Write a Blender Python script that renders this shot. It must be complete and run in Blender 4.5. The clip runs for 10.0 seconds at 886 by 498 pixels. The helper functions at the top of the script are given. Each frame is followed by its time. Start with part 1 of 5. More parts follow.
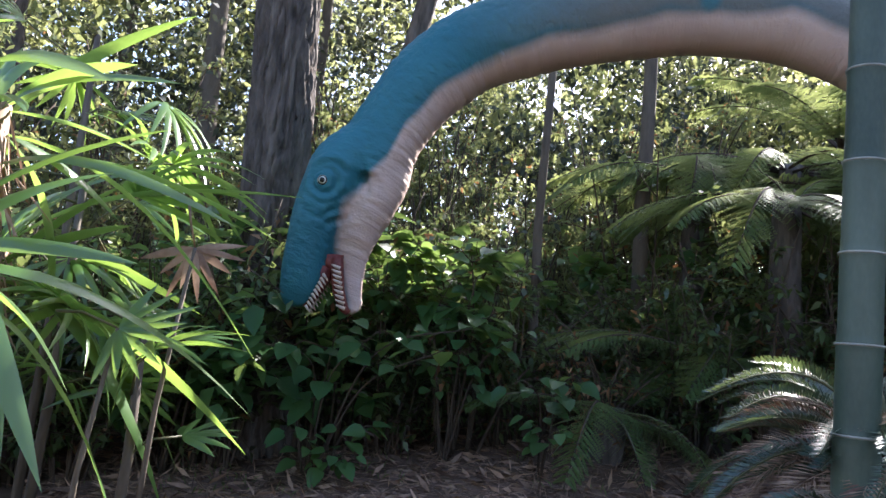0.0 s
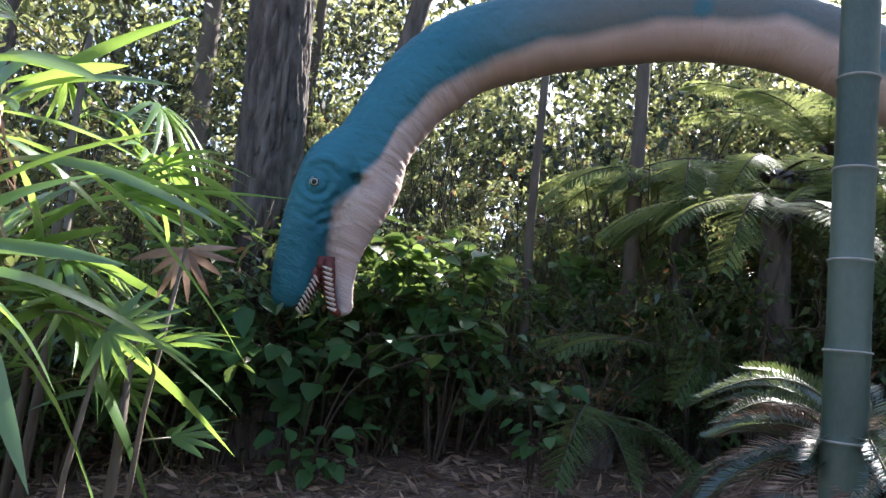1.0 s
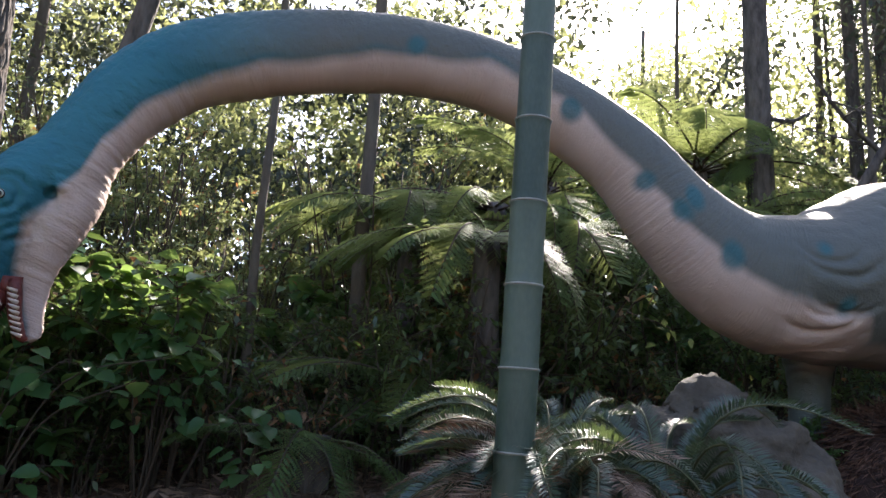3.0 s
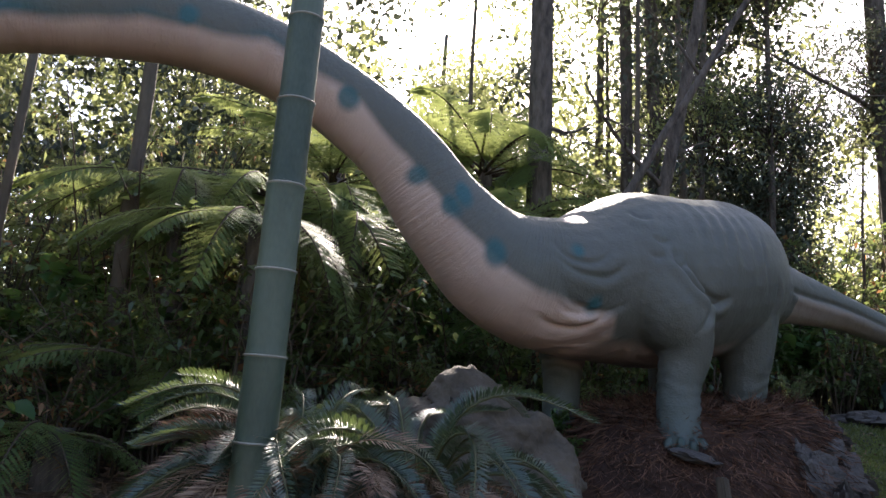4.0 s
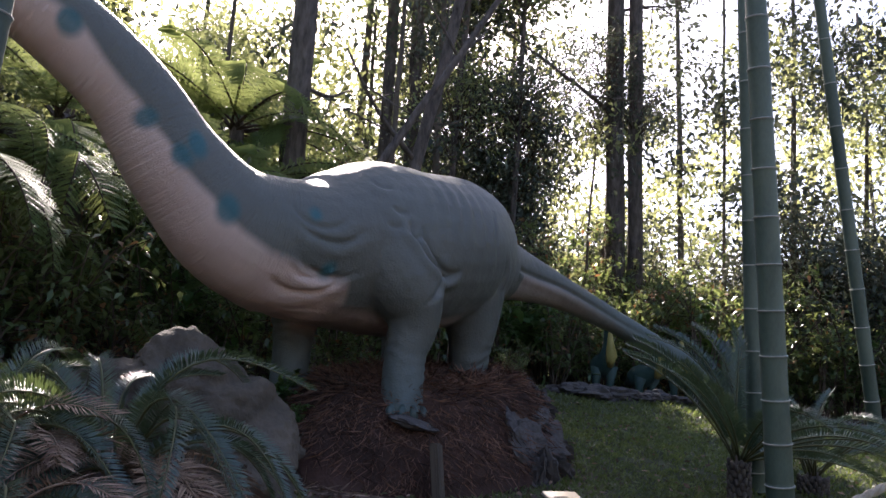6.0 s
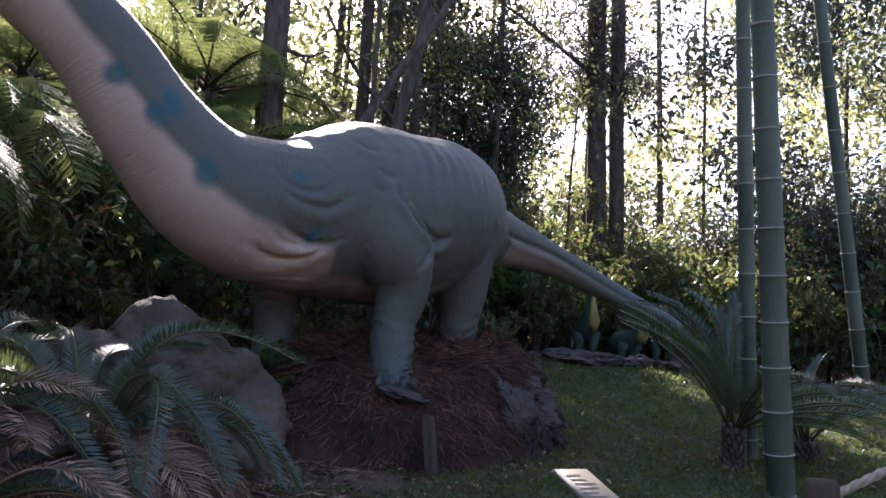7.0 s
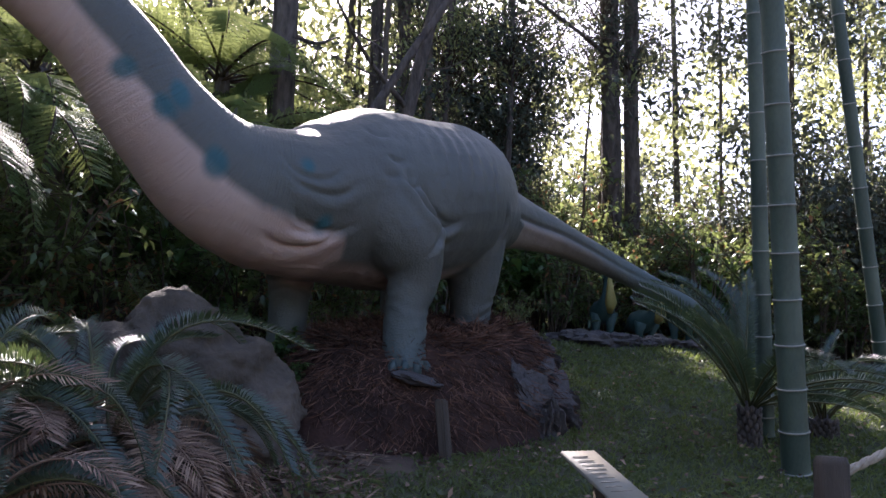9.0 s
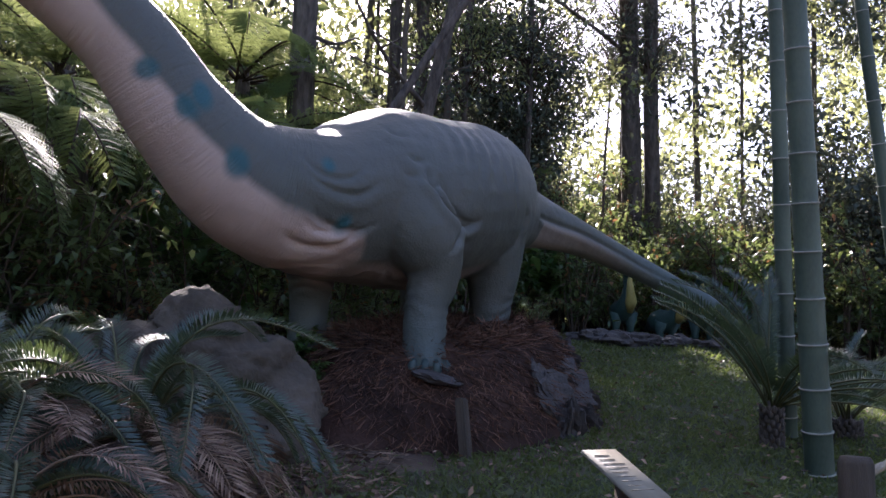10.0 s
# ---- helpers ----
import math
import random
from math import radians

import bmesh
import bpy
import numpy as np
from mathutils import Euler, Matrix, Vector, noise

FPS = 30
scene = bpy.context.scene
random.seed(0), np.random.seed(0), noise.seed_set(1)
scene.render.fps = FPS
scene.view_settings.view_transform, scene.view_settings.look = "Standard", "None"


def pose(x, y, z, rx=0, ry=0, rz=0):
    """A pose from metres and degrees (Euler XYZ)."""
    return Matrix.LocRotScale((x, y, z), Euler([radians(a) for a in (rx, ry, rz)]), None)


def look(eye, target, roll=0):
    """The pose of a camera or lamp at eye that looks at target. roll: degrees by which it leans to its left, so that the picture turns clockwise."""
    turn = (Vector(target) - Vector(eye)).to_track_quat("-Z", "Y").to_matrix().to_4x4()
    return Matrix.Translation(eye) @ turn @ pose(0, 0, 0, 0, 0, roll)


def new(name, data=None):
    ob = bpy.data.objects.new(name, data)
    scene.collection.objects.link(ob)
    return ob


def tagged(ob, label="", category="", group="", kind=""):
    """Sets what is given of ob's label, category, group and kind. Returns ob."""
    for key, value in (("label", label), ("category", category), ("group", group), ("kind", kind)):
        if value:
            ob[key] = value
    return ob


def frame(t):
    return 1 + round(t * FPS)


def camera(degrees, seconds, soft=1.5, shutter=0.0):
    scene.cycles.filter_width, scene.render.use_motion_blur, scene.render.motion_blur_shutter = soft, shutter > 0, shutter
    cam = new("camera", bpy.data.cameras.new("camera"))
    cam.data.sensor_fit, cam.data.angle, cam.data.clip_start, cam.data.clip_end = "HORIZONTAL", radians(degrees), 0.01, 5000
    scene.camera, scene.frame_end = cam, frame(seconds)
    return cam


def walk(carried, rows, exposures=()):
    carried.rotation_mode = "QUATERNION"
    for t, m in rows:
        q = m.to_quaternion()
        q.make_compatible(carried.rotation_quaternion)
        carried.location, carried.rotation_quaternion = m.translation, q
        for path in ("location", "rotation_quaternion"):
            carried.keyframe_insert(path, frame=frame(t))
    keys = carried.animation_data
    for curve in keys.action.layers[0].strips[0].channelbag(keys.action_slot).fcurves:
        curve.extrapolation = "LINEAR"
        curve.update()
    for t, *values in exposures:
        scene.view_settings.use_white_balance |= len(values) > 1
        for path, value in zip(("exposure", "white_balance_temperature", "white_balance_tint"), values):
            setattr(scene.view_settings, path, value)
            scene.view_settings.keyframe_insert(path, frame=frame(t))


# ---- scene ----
cam = camera(57.9, 10.0)
PATH = [
    (0, (0.09, -0.027, 1.516), (0.049, 1.946, 1.836), 5.4),
    (0.5, (0.087, -0.027, 1.518), (0.058, 1.947, 1.84), 5.6),
    (1, (0.091, -0.031, 1.522), (0.07, 1.942, 1.848), 5.8),
    (1.5, (0.093, -0.035, 1.522), (0.104, 1.932, 1.884), 5.8),
    (2, (0.106, -0.04, 1.52), (0.211, 1.913, 1.94), 5.6),
    (2.5, (0.191, -0.045, 1.52), (0.471, 1.885, 1.966), 4.9),
    (2.8, (0.266, -0.05, 1.516), (0.709, 1.847, 1.966), 4.1),
    (3, (0.312, -0.07, 1.523), (0.868, 1.8, 1.962), 3.6),
    (3.2, (0.361, -0.087, 1.525), (1.027, 1.748, 1.959), 3.3),
    (4.5, (0.545, -0.084, 1.503), (1.7, 1.482, 1.966), 3.6),
    (5, (0.591, -0.094, 1.491), (1.884, 1.366, 1.934), 3.8),
    (5.5, (0.633, -0.1, 1.49), (2.039, 1.258, 1.914), 3.5),
    (5.7, (0.632, -0.105, 1.504), (2.068, 1.222, 1.928), 3.5),
    (6.8, (0.736, 0.068, 1.57), (2.259, 1.317, 1.918), 3.9),
    (7, (0.733, 0.096, 1.557), (2.256, 1.349, 1.886), 3.2),
    (7.5, (0.74, 0.085, 1.563), (2.25, 1.362, 1.863), 2.8),
    (8, (0.744, 0.063, 1.557), (2.255, 1.341, 1.848), 2.4),
    (8.5, (0.751, 0.063, 1.563), (2.258, 1.345, 1.854), 2.2),
    (9, (0.754, 0.056, 1.565), (2.254, 1.348, 1.851), 2.1),
    (9.5, (0.746, 0.046, 1.569), (2.23, 1.358, 1.848), 2.2),
    (10, (0.746, 0.056, 1.56), (2.215, 1.383, 1.844), 2.2),
]
EXPOSURES = [(0.0, 2.52, 5950, 18), (2.5, 2.4, 6200, 18), (4.5, 2.08, 6600, 19), (7.0, 1.95, 6150, 26), (10.0, 1.95, 6000, 27)]
walk(cam, [(t, look(eye, target, roll)) for t, eye, target, roll in PATH], EXPOSURES)


# ---- light ----
SUN_AZ, SUN_EL = 37.0, 37.0  # degrees from +y towards +x, and above the horizon
to_sun = Vector((math.sin(radians(SUN_AZ)) * math.cos(radians(SUN_EL)), math.cos(radians(SUN_AZ)) * math.cos(radians(SUN_EL)), math.sin(radians(SUN_EL))))
world = bpy.data.worlds.new("world")
scene.world = world
world.use_nodes = True
wn = world.node_tree
sky = wn.nodes.new("ShaderNodeTexSky")
sky.sky_type = "NISHITA"
sky.sun_disc = False
sky.sun_elevation = radians(SUN_EL)
sky.sun_rotation = radians(SUN_AZ)
sky.air_density, sky.dust_density = 1.0, 2.0
wn.nodes["Background"].inputs["Strength"].default_value = 0.11
wn.links.new(sky.outputs[0], wn.nodes["Background"].inputs["Color"])
sun = new("sun", bpy.data.lights.new("sun", "SUN"))
sun.data.energy, sun.data.angle, sun.data.color = 5.0, radians(0.6), (1.0, 0.93, 0.8)
sun.matrix_world = look(to_sun * 60, (0, 0, 0))


# ---- materials ----
def mat(name, c1, c2, rough=0.8, scale=8.0, fine=60.0, bump=0.3, metal=0.0, spec=0.3, island=0.0, transl=0.0, per_object=0.0, stretch=(1, 1, 1), tcol=None):
    """Two colours mixed by coarse and fine noise, with relief; island: how much pieces of one mesh differ; transl: share of light let through."""
    m = bpy.data.materials.new(name)
    m.use_nodes = True
    t, n = m.node_tree, m.node_tree.nodes
    b = n["Principled BSDF"]
    co = n.new("ShaderNodeTexCoord")
    mp = n.new("ShaderNodeMapping")
    mp.inputs["Scale"].default_value = stretch
    t.links.new(co.outputs["Object"], mp.inputs["Vector"])
    big, small = n.new("ShaderNodeTexNoise"), n.new("ShaderNodeTexNoise")
    for tex, s, d in ((big, scale, 4.0), (small, fine, 6.0)):
        tex.inputs["Scale"].default_value, tex.inputs["Detail"].default_value = s, d
        t.links.new(mp.outputs[0], tex.inputs["Vector"])
    add = n.new("ShaderNodeMath")
    add.operation = "MULTIPLY_ADD"
    add.inputs[1].default_value = 0.45
    t.links.new(small.outputs["Fac"], add.inputs[0])
    half = n.new("ShaderNodeMath")
    half.operation = "MULTIPLY_ADD"
    half.inputs[1].default_value, half.inputs[2].default_value = 1.5, -0.5
    t.links.new(big.outputs["Fac"], half.inputs[0])
    t.links.new(half.outputs[0], add.inputs[2])
    fac = add.outputs[0]
    for amount, kind, socket in ((island, "ShaderNodeNewGeometry", "Random Per Island"), (per_object, "ShaderNodeObjectInfo", "Random")):
        if amount:
            rnd, mad = n.new(kind), n.new("ShaderNodeMath")
            mad.operation = "MULTIPLY_ADD"
            mad.inputs[1].default_value = amount
            shift = n.new("ShaderNodeMath")
            shift.operation = "SUBTRACT"
            shift.inputs[1].default_value = amount / 2
            t.links.new(rnd.outputs[socket], mad.inputs[0])
            t.links.new(fac, mad.inputs[2])
            t.links.new(mad.outputs[0], shift.inputs[0])
            fac = shift.outputs[0]
    mix = n.new("ShaderNodeMix")
    mix.data_type = "RGBA"
    mix.inputs["A"].default_value, mix.inputs["B"].default_value = (*c1, 1), (*c2, 1)
    t.links.new(fac, mix.inputs["Factor"])
    t.links.new(mix.outputs["Result"], b.inputs["Base Color"])
    b.inputs["Roughness"].default_value, b.inputs["Metallic"].default_value, b.inputs["Specular IOR Level"].default_value = rough, metal, spec
    if bump:
        bp = n.new("ShaderNodeBump")
        bp.inputs["Strength"].default_value, bp.inputs["Distance"].default_value = bump, 0.02
        t.links.new(add.outputs[0], bp.inputs["Height"])
        t.links.new(bp.outputs[0], b.inputs["Normal"])
    if transl:
        tr, ms = n.new("ShaderNodeBsdfTranslucent"), n.new("ShaderNodeMixShader")
        if tcol:
            tr.inputs["Color"].default_value = (*tcol, 1)
        else:
            t.links.new(mix.outputs["Result"], tr.inputs["Color"])
        ms.inputs[0].default_value = transl
        t.links.new(b.outputs[0], ms.inputs[1])
        t.links.new(tr.outputs[0], ms.inputs[2])
        t.links.new(ms.outputs[0], n["Material Output"].inputs["Surface"])
    return m


LEAF = dict(scale=3, fine=25, bump=0, island=0.9, spec=0.5)
m_leaf_broad = mat("leaf_broad", (0.02, 0.068, 0.024), (0.062, 0.14, 0.045), rough=0.42, transl=0.35, tcol=(0.26, 0.38, 0.09), scale=3, fine=25, bump=0, island=0.9, spec=0.3)
m_leaf_shrub = mat("leaf_shrub", (0.022, 0.052, 0.022), (0.08, 0.125, 0.045), rough=0.32, transl=0.35, tcol=(0.3, 0.36, 0.11), **LEAF)
m_leaf_far = mat("leaf_far", (0.03, 0.065, 0.025), (0.13, 0.16, 0.065), rough=0.5, transl=0.42, tcol=(0.31, 0.34, 0.13), **LEAF)
# brighter, more translucent copy of leaf_far: backlight put into the colour
m_leaf_sunny = mat("leaf_far_sunlit", (0.045, 0.08, 0.03), (0.14, 0.165, 0.065), rough=0.45, transl=0.5, tcol=(0.4, 0.42, 0.17), **LEAF)
m_leaf_dry = mat("leaf_dry", (0.13, 0.06, 0.03), (0.32, 0.19, 0.09), rough=0.7, transl=0.25, tcol=(0.5, 0.25, 0.1), **LEAF)
# dark conifer needles; leaf walls also use them as shaded foliage
m_conifer_and_shade = mat("conifer_needles_and_shaded_leaves", (0.02, 0.032, 0.022), (0.055, 0.07, 0.045), rough=0.6, transl=0.18, tcol=(0.12, 0.13, 0.08), **LEAF)
m_fern = mat("fern_leaf", (0.03, 0.07, 0.022), (0.085, 0.145, 0.045), rough=0.55, transl=0.38, tcol=(0.36, 0.41, 0.14), scale=3, fine=25, bump=0, island=0.9, spec=0.25)
m_cycad = mat("cycad_leaf", (0.012, 0.036, 0.030), (0.04, 0.07, 0.046), rough=0.34, transl=0.15, tcol=(0.25, 0.34, 0.1), scale=3, fine=25, bump=0, island=0.7, spec=0.75)
m_palm = mat("palm_leaf", (0.035, 0.10, 0.025), (0.09, 0.18, 0.045), rough=0.3, transl=0.4, tcol=(0.3, 0.46, 0.08), scale=3, fine=25, bump=0, island=0.6, spec=1.0)
m_straw = mat("dead_palm_fibre", (0.12, 0.065, 0.045), (0.42, 0.29, 0.2), rough=0.6, transl=0.15, scale=6, fine=60, bump=0, island=0.8)
m_grass = mat("grass_blade", (0.02, 0.032, 0.013), (0.11, 0.12, 0.055), rough=0.5, transl=0.4, tcol=(0.26, 0.33, 0.08), **LEAF)
m_litter = mat("needle_litter", (0.07, 0.042, 0.03), (0.40, 0.26, 0.18), rough=0.85, scale=5, fine=60, bump=0, island=0.9)
m_bark = mat("rough_bark", (0.022, 0.018, 0.017), (0.18, 0.15, 0.13), rough=0.95, scale=16, fine=55, bump=1.0, stretch=(1, 1, 0.3))
m_bark_thin = mat("sapling_bark", (0.05, 0.04, 0.032), (0.16, 0.13, 0.10), rough=0.9, scale=9, fine=70, bump=0.4, stretch=(1, 1, 0.3))
m_twig = mat("twig_bark", (0.03, 0.022, 0.017), (0.11, 0.08, 0.055), rough=0.9, scale=9, fine=70, bump=0.2)
m_bamboo = mat("bamboo_culm", (0.026, 0.046, 0.034), (0.11, 0.14, 0.105), rough=0.45, scale=4, fine=90, bump=0.06, spec=0.4, per_object=0.5, stretch=(1, 1, 0.4))
m_node = mat("bamboo_node", (0.2, 0.2, 0.17), (0.36, 0.35, 0.3), rough=0.6, scale=30, fine=120, bump=0.1)
m_rock = mat("boulder", (0.026, 0.021, 0.016), (0.15, 0.118, 0.088), rough=0.85, scale=4.5, fine=38, bump=1.0)
m_slab = mat("slate_slab", (0.03, 0.026, 0.025), (0.12, 0.105, 0.1), rough=0.8, scale=9, fine=70, bump=0.6)
m_wood = mat("weathered_wood", (0.03, 0.024, 0.018), (0.11, 0.085, 0.065), rough=0.85, scale=8, fine=90, bump=0.4, stretch=(4, 4, 0.4))
m_rope = mat("rope_fibre", (0.28, 0.23, 0.17), (0.5, 0.43, 0.33), rough=0.9, scale=40, fine=200, bump=0.4)
m_sign = mat("sign_plate", (0.17, 0.15, 0.11), (0.3, 0.265, 0.2), rough=0.6, scale=6, fine=60, bump=0.05)
m_signbar = mat("sign_print", (0.14, 0.12, 0.1), (0.22, 0.2, 0.16), rough=0.6, scale=6, fine=60, bump=0)
m_tooth = mat("tooth", (0.36, 0.27, 0.2), (0.6, 0.5, 0.4), rough=0.4, scale=20, fine=80, bump=0)
m_mouth = mat("mouth_red", (0.07, 0.014, 0.011), (0.2, 0.05, 0.038), rough=0.45, scale=20, fine=80, bump=0.2)
m_eye = mat("eye_ball", (0.3, 0.3, 0.24), (0.45, 0.45, 0.38), rough=0.15, scale=20, fine=80, bump=0)
m_pupil = mat("eye_pupil", (0.01, 0.01, 0.01), (0.02, 0.02, 0.02), rough=0.1, scale=20, fine=80, bump=0)
m_nail = mat("toe_nail", (0.03, 0.055, 0.055), (0.085, 0.11, 0.105), rough=0.5, scale=20, fine=80, bump=0.1)
m_yellow = mat("yellow_paint", (0.2, 0.17, 0.05), (0.34, 0.28, 0.09), rough=0.6, scale=9, fine=60, bump=0.1)
m_teal = mat("teal_paint", (0.015, 0.04, 0.036), (0.04, 0.075, 0.066), rough=0.6, scale=9, fine=60, bump=0.1)


def ground_material():
    m = mat("soil_and_lawn", (0.055, 0.036, 0.026), (0.19, 0.12, 0.088), rough=0.95, scale=3, fine=55, bump=0.7)
    t, n = m.node_tree, m.node_tree.nodes
    b = n["Principled BSDF"]
    old = b.inputs["Base Color"].links[0].from_socket
    at = n.new("ShaderNodeAttribute")
    at.attribute_name = "lawn"
    tex = n.new("ShaderNodeTexNoise")
    tex.inputs["Scale"].default_value, tex.inputs["Detail"].default_value = 35.0, 8.0
    ramp = n.new("ShaderNodeMix")
    ramp.data_type = "RGBA"
    ramp.inputs["A"].default_value, ramp.inputs["B"].default_value = (0.032, 0.038, 0.018, 1), (0.075, 0.085, 0.035, 1)
    t.links.new(tex.outputs["Fac"], ramp.inputs["Factor"])
    mix = n.new("ShaderNodeMix")
    mix.data_type = "RGBA"
    t.links.new(at.outputs["Fac"], mix.inputs["Factor"])
    t.links.new(old, mix.inputs["A"])
    t.links.new(ramp.outputs["Result"], mix.inputs["B"])
    t.links.new(mix.outputs["Result"], b.inputs["Base Color"])
    return m


def skin_material():
    """Painted fibreglass skin: attributes carry the paint scheme (belly, teal, band), relief comes from wrinkles round the body."""
    m = bpy.data.materials.new("painted_skin")
    m.use_nodes = True
    t, n = m.node_tree, m.node_tree.nodes
    b = n["Principled BSDF"]

    def attr(name):
        a = n.new("ShaderNodeAttribute")
        a.attribute_name = name
        return a.outputs["Fac"]

    def noise_tex(scale, detail=5.0, vec=None):
        x = n.new("ShaderNodeTexNoise")
        x.inputs["Scale"].default_value, x.inputs["Detail"].default_value = scale, detail
        if vec:
            t.links.new(vec, x.inputs["Vector"])
        return x.outputs["Fac"]

    def colour(a, bb, fac):
        x = n.new("ShaderNodeMix")
        x.data_type = "RGBA"
        for s, v in (("A", a), ("B", bb)):
            if isinstance(v, tuple):
                x.inputs[s].default_value = (*v, 1)
            else:
                t.links.new(v, x.inputs[s])
        t.links.new(fac, x.inputs["Factor"])
        return x.outputs["Result"]

    co = n.new("ShaderNodeTexCoord").outputs["Object"]
    wear = noise_tex(3.0, 6.0, co)
    back = colour((0.062, 0.078, 0.072), (0.125, 0.132, 0.118), wear)
    back = colour(back, (0.10, 0.096, 0.082), noise_tex(1.4, 3.0, co))
    teal = colour((0.008, 0.085, 0.118), (0.022, 0.15, 0.185), wear)
    belly = colour((0.36, 0.25, 0.21), (0.56, 0.43, 0.37), wear)
    base = colour(back, teal, attr("teal"))
    base = colour(base, belly, attr("belly"))
    base = colour(base, (0.015, 0.10, 0.12), attr("band"))
    t.links.new(base, b.inputs["Base Color"])
    b.inputs["Roughness"].default_value, b.inputs["Specular IOR Level"].default_value = 0.55, 0.35
    vec = n.new("ShaderNodeCombineXYZ")
    for k, name in enumerate(("skin_s", "skin_v", "skin_w")):
        t.links.new(attr(name), vec.inputs[k])
    mp = n.new("ShaderNodeMapping")
    mp.inputs["Scale"].default_value = (38.0, 4.5, 4.5)
    t.links.new(vec.outputs[0], mp.inputs["Vector"])
    folds = noise_tex(1.0, 4.0, mp.outputs[0])
    grain = noise_tex(90.0, 4.0, co)
    h = n.new("ShaderNodeMath")
    h.operation = "MULTIPLY_ADD"
    h.inputs[1].default_value = 0.3
    t.links.new(grain, h.inputs[0])
    t.links.new(folds, h.inputs[2])
    bp = n.new("ShaderNodeBump")
    bp.inputs["Strength"].default_value, bp.inputs["Distance"].default_value = 0.38, 0.032
    t.links.new(h.outputs[0], bp.inputs["Height"])
    t.links.new(bp.outputs[0], b.inputs["Normal"])
    return m


m_ground, m_skin = ground_material(), skin_material()


# ---- mesh tools ----
class Builder:
    """Collects vertices, faces and material slots for one mesh."""

    def __init__(self, *mats):
        self.v, self.f, self.m, self.n, self.mats = [], [], [], 0, mats

    def add(self, verts, faces, slot=0):
        verts = np.asarray(verts, float)
        self.v.append(verts)
        self.f.extend([tuple(i + self.n for i in f) for f in faces])
        self.m.extend([slot] * len(faces))
        self.n += len(verts)
        return self

    def tube(self, pts, radii, sides=8, slot=0, rough=0.0, rng=None):
        pts, k = np.asarray(pts, float), len(pts)
        radii = np.broadcast_to(np.asarray(radii, float), (k,))
        tan = np.gradient(pts, axis=0) if k > 2 else np.repeat((pts[-1] - pts[0])[None], k, 0)
        tan /= np.linalg.norm(tan, axis=1)[:, None] + 1e-9
        ref = np.array([0.31, 0.95, 0.05]) if abs(tan[:, 2]).mean() > 0.7 else np.array([0.05, 0.1, 1.0])
        a = np.cross(tan, ref)
        a /= np.linalg.norm(a, axis=1)[:, None] + 1e-9
        c = np.cross(tan, a)
        ang = np.linspace(0, 2 * np.pi, sides, endpoint=False)
        r = radii[:, None] * (1 + (rough * rng.standard_normal((k, sides)) if rough else np.zeros((k, sides))))
        ring = pts[:, None] + r[..., None] * (np.cos(ang)[None, :, None] * a[:, None] + np.sin(ang)[None, :, None] * c[:, None])
        faces = [(i * sides + j, i * sides + (j + 1) % sides, (i + 1) * sides + (j + 1) % sides, (i + 1) * sides + j) for i in range(k - 1) for j in range(sides)]
        faces += [tuple(range(sides))[::-1], tuple(range((k - 1) * sides, k * sides))]
        return self.add(ring.reshape(-1, 3), faces, slot)

    def blades(self, base, way, side, length, width, slot=0, droop=0.0, steps=1, peak=0.4):
        """Many leaves at once: folded pointed ovals from base along way, as wide as width; steps 1 gives four corners, more gives bent ones."""
        base, way, side = (np.asarray(x, float) for x in (base, way, side))
        k = len(base)
        length, width = np.broadcast_to(length, (k,))[:, None], np.broadcast_to(width, (k,))[:, None]
        way = way / (np.linalg.norm(way, axis=1)[:, None] + 1e-9)
        side = np.cross(way, np.cross(side, way))
        side /= np.linalg.norm(side, axis=1)[:, None] + 1e-9
        up = np.cross(side, way)
        if steps == 1:
            mid = base + way * length * peak
            v = np.stack([base, mid + side * width / 2 + up * width * 0.12, base + way * length - np.array([0, 0, 1]) * droop * length, mid - side * width / 2 + up * width * 0.12], 1)
            q = np.arange(k) * 4
            faces = np.stack([q, q + 1, q + 2, q + 3], 1)
            return self.add(v.reshape(-1, 3), faces.tolist(), slot)
        rows = []
        for i in range(steps + 1):
            u = i / steps
            c = base + way * length * u - np.array([0, 0, 1]) * droop * length * u * u
            w = width / 2 * max(0.04, (math.sin(math.pi * min(1.0, u ** (0.7 if peak < 0.5 else 1.0)))) ** 0.75)
            if i == steps:
                w = w * 0
            rows += [c - side * w + up * w * 0.3, c, c + side * w + up * w * 0.3]
        v = np.stack(rows, 1)
        s = (np.arange(k) * v.shape[1])[:, None]
        faces = []
        for i in range(steps):
            for a, b2 in ((0, 1), (1, 2)):
                faces += (s + np.array([[i * 3 + a, i * 3 + b2, i * 3 + 3 + b2, i * 3 + 3 + a]])).tolist()
        return self.add(v.reshape(-1, 3), faces, slot)

    def mesh(self, name, smooth=True):
        me = bpy.data.meshes.new(name)
        me.from_pydata(np.concatenate(self.v).tolist(), [], self.f)
        for m in self.mats:
            me.materials.append(m)
        me.polygons.foreach_set("material_index", self.m)
        me.polygons.foreach_set("use_smooth", [smooth] * len(self.f))
        me.update()
        return me

    def part(self, name, parent=None, label="", smooth=True):
        ob = new(name, self.mesh(name, smooth))
        ob.parent = parent
        return tagged(ob, label)


def empty(name, m, label, category, group="", kind=""):
    ob = new(name)
    ob.empty_display_size = 0.1
    ob.matrix_world = m
    return tagged(ob, label, category, group, kind)


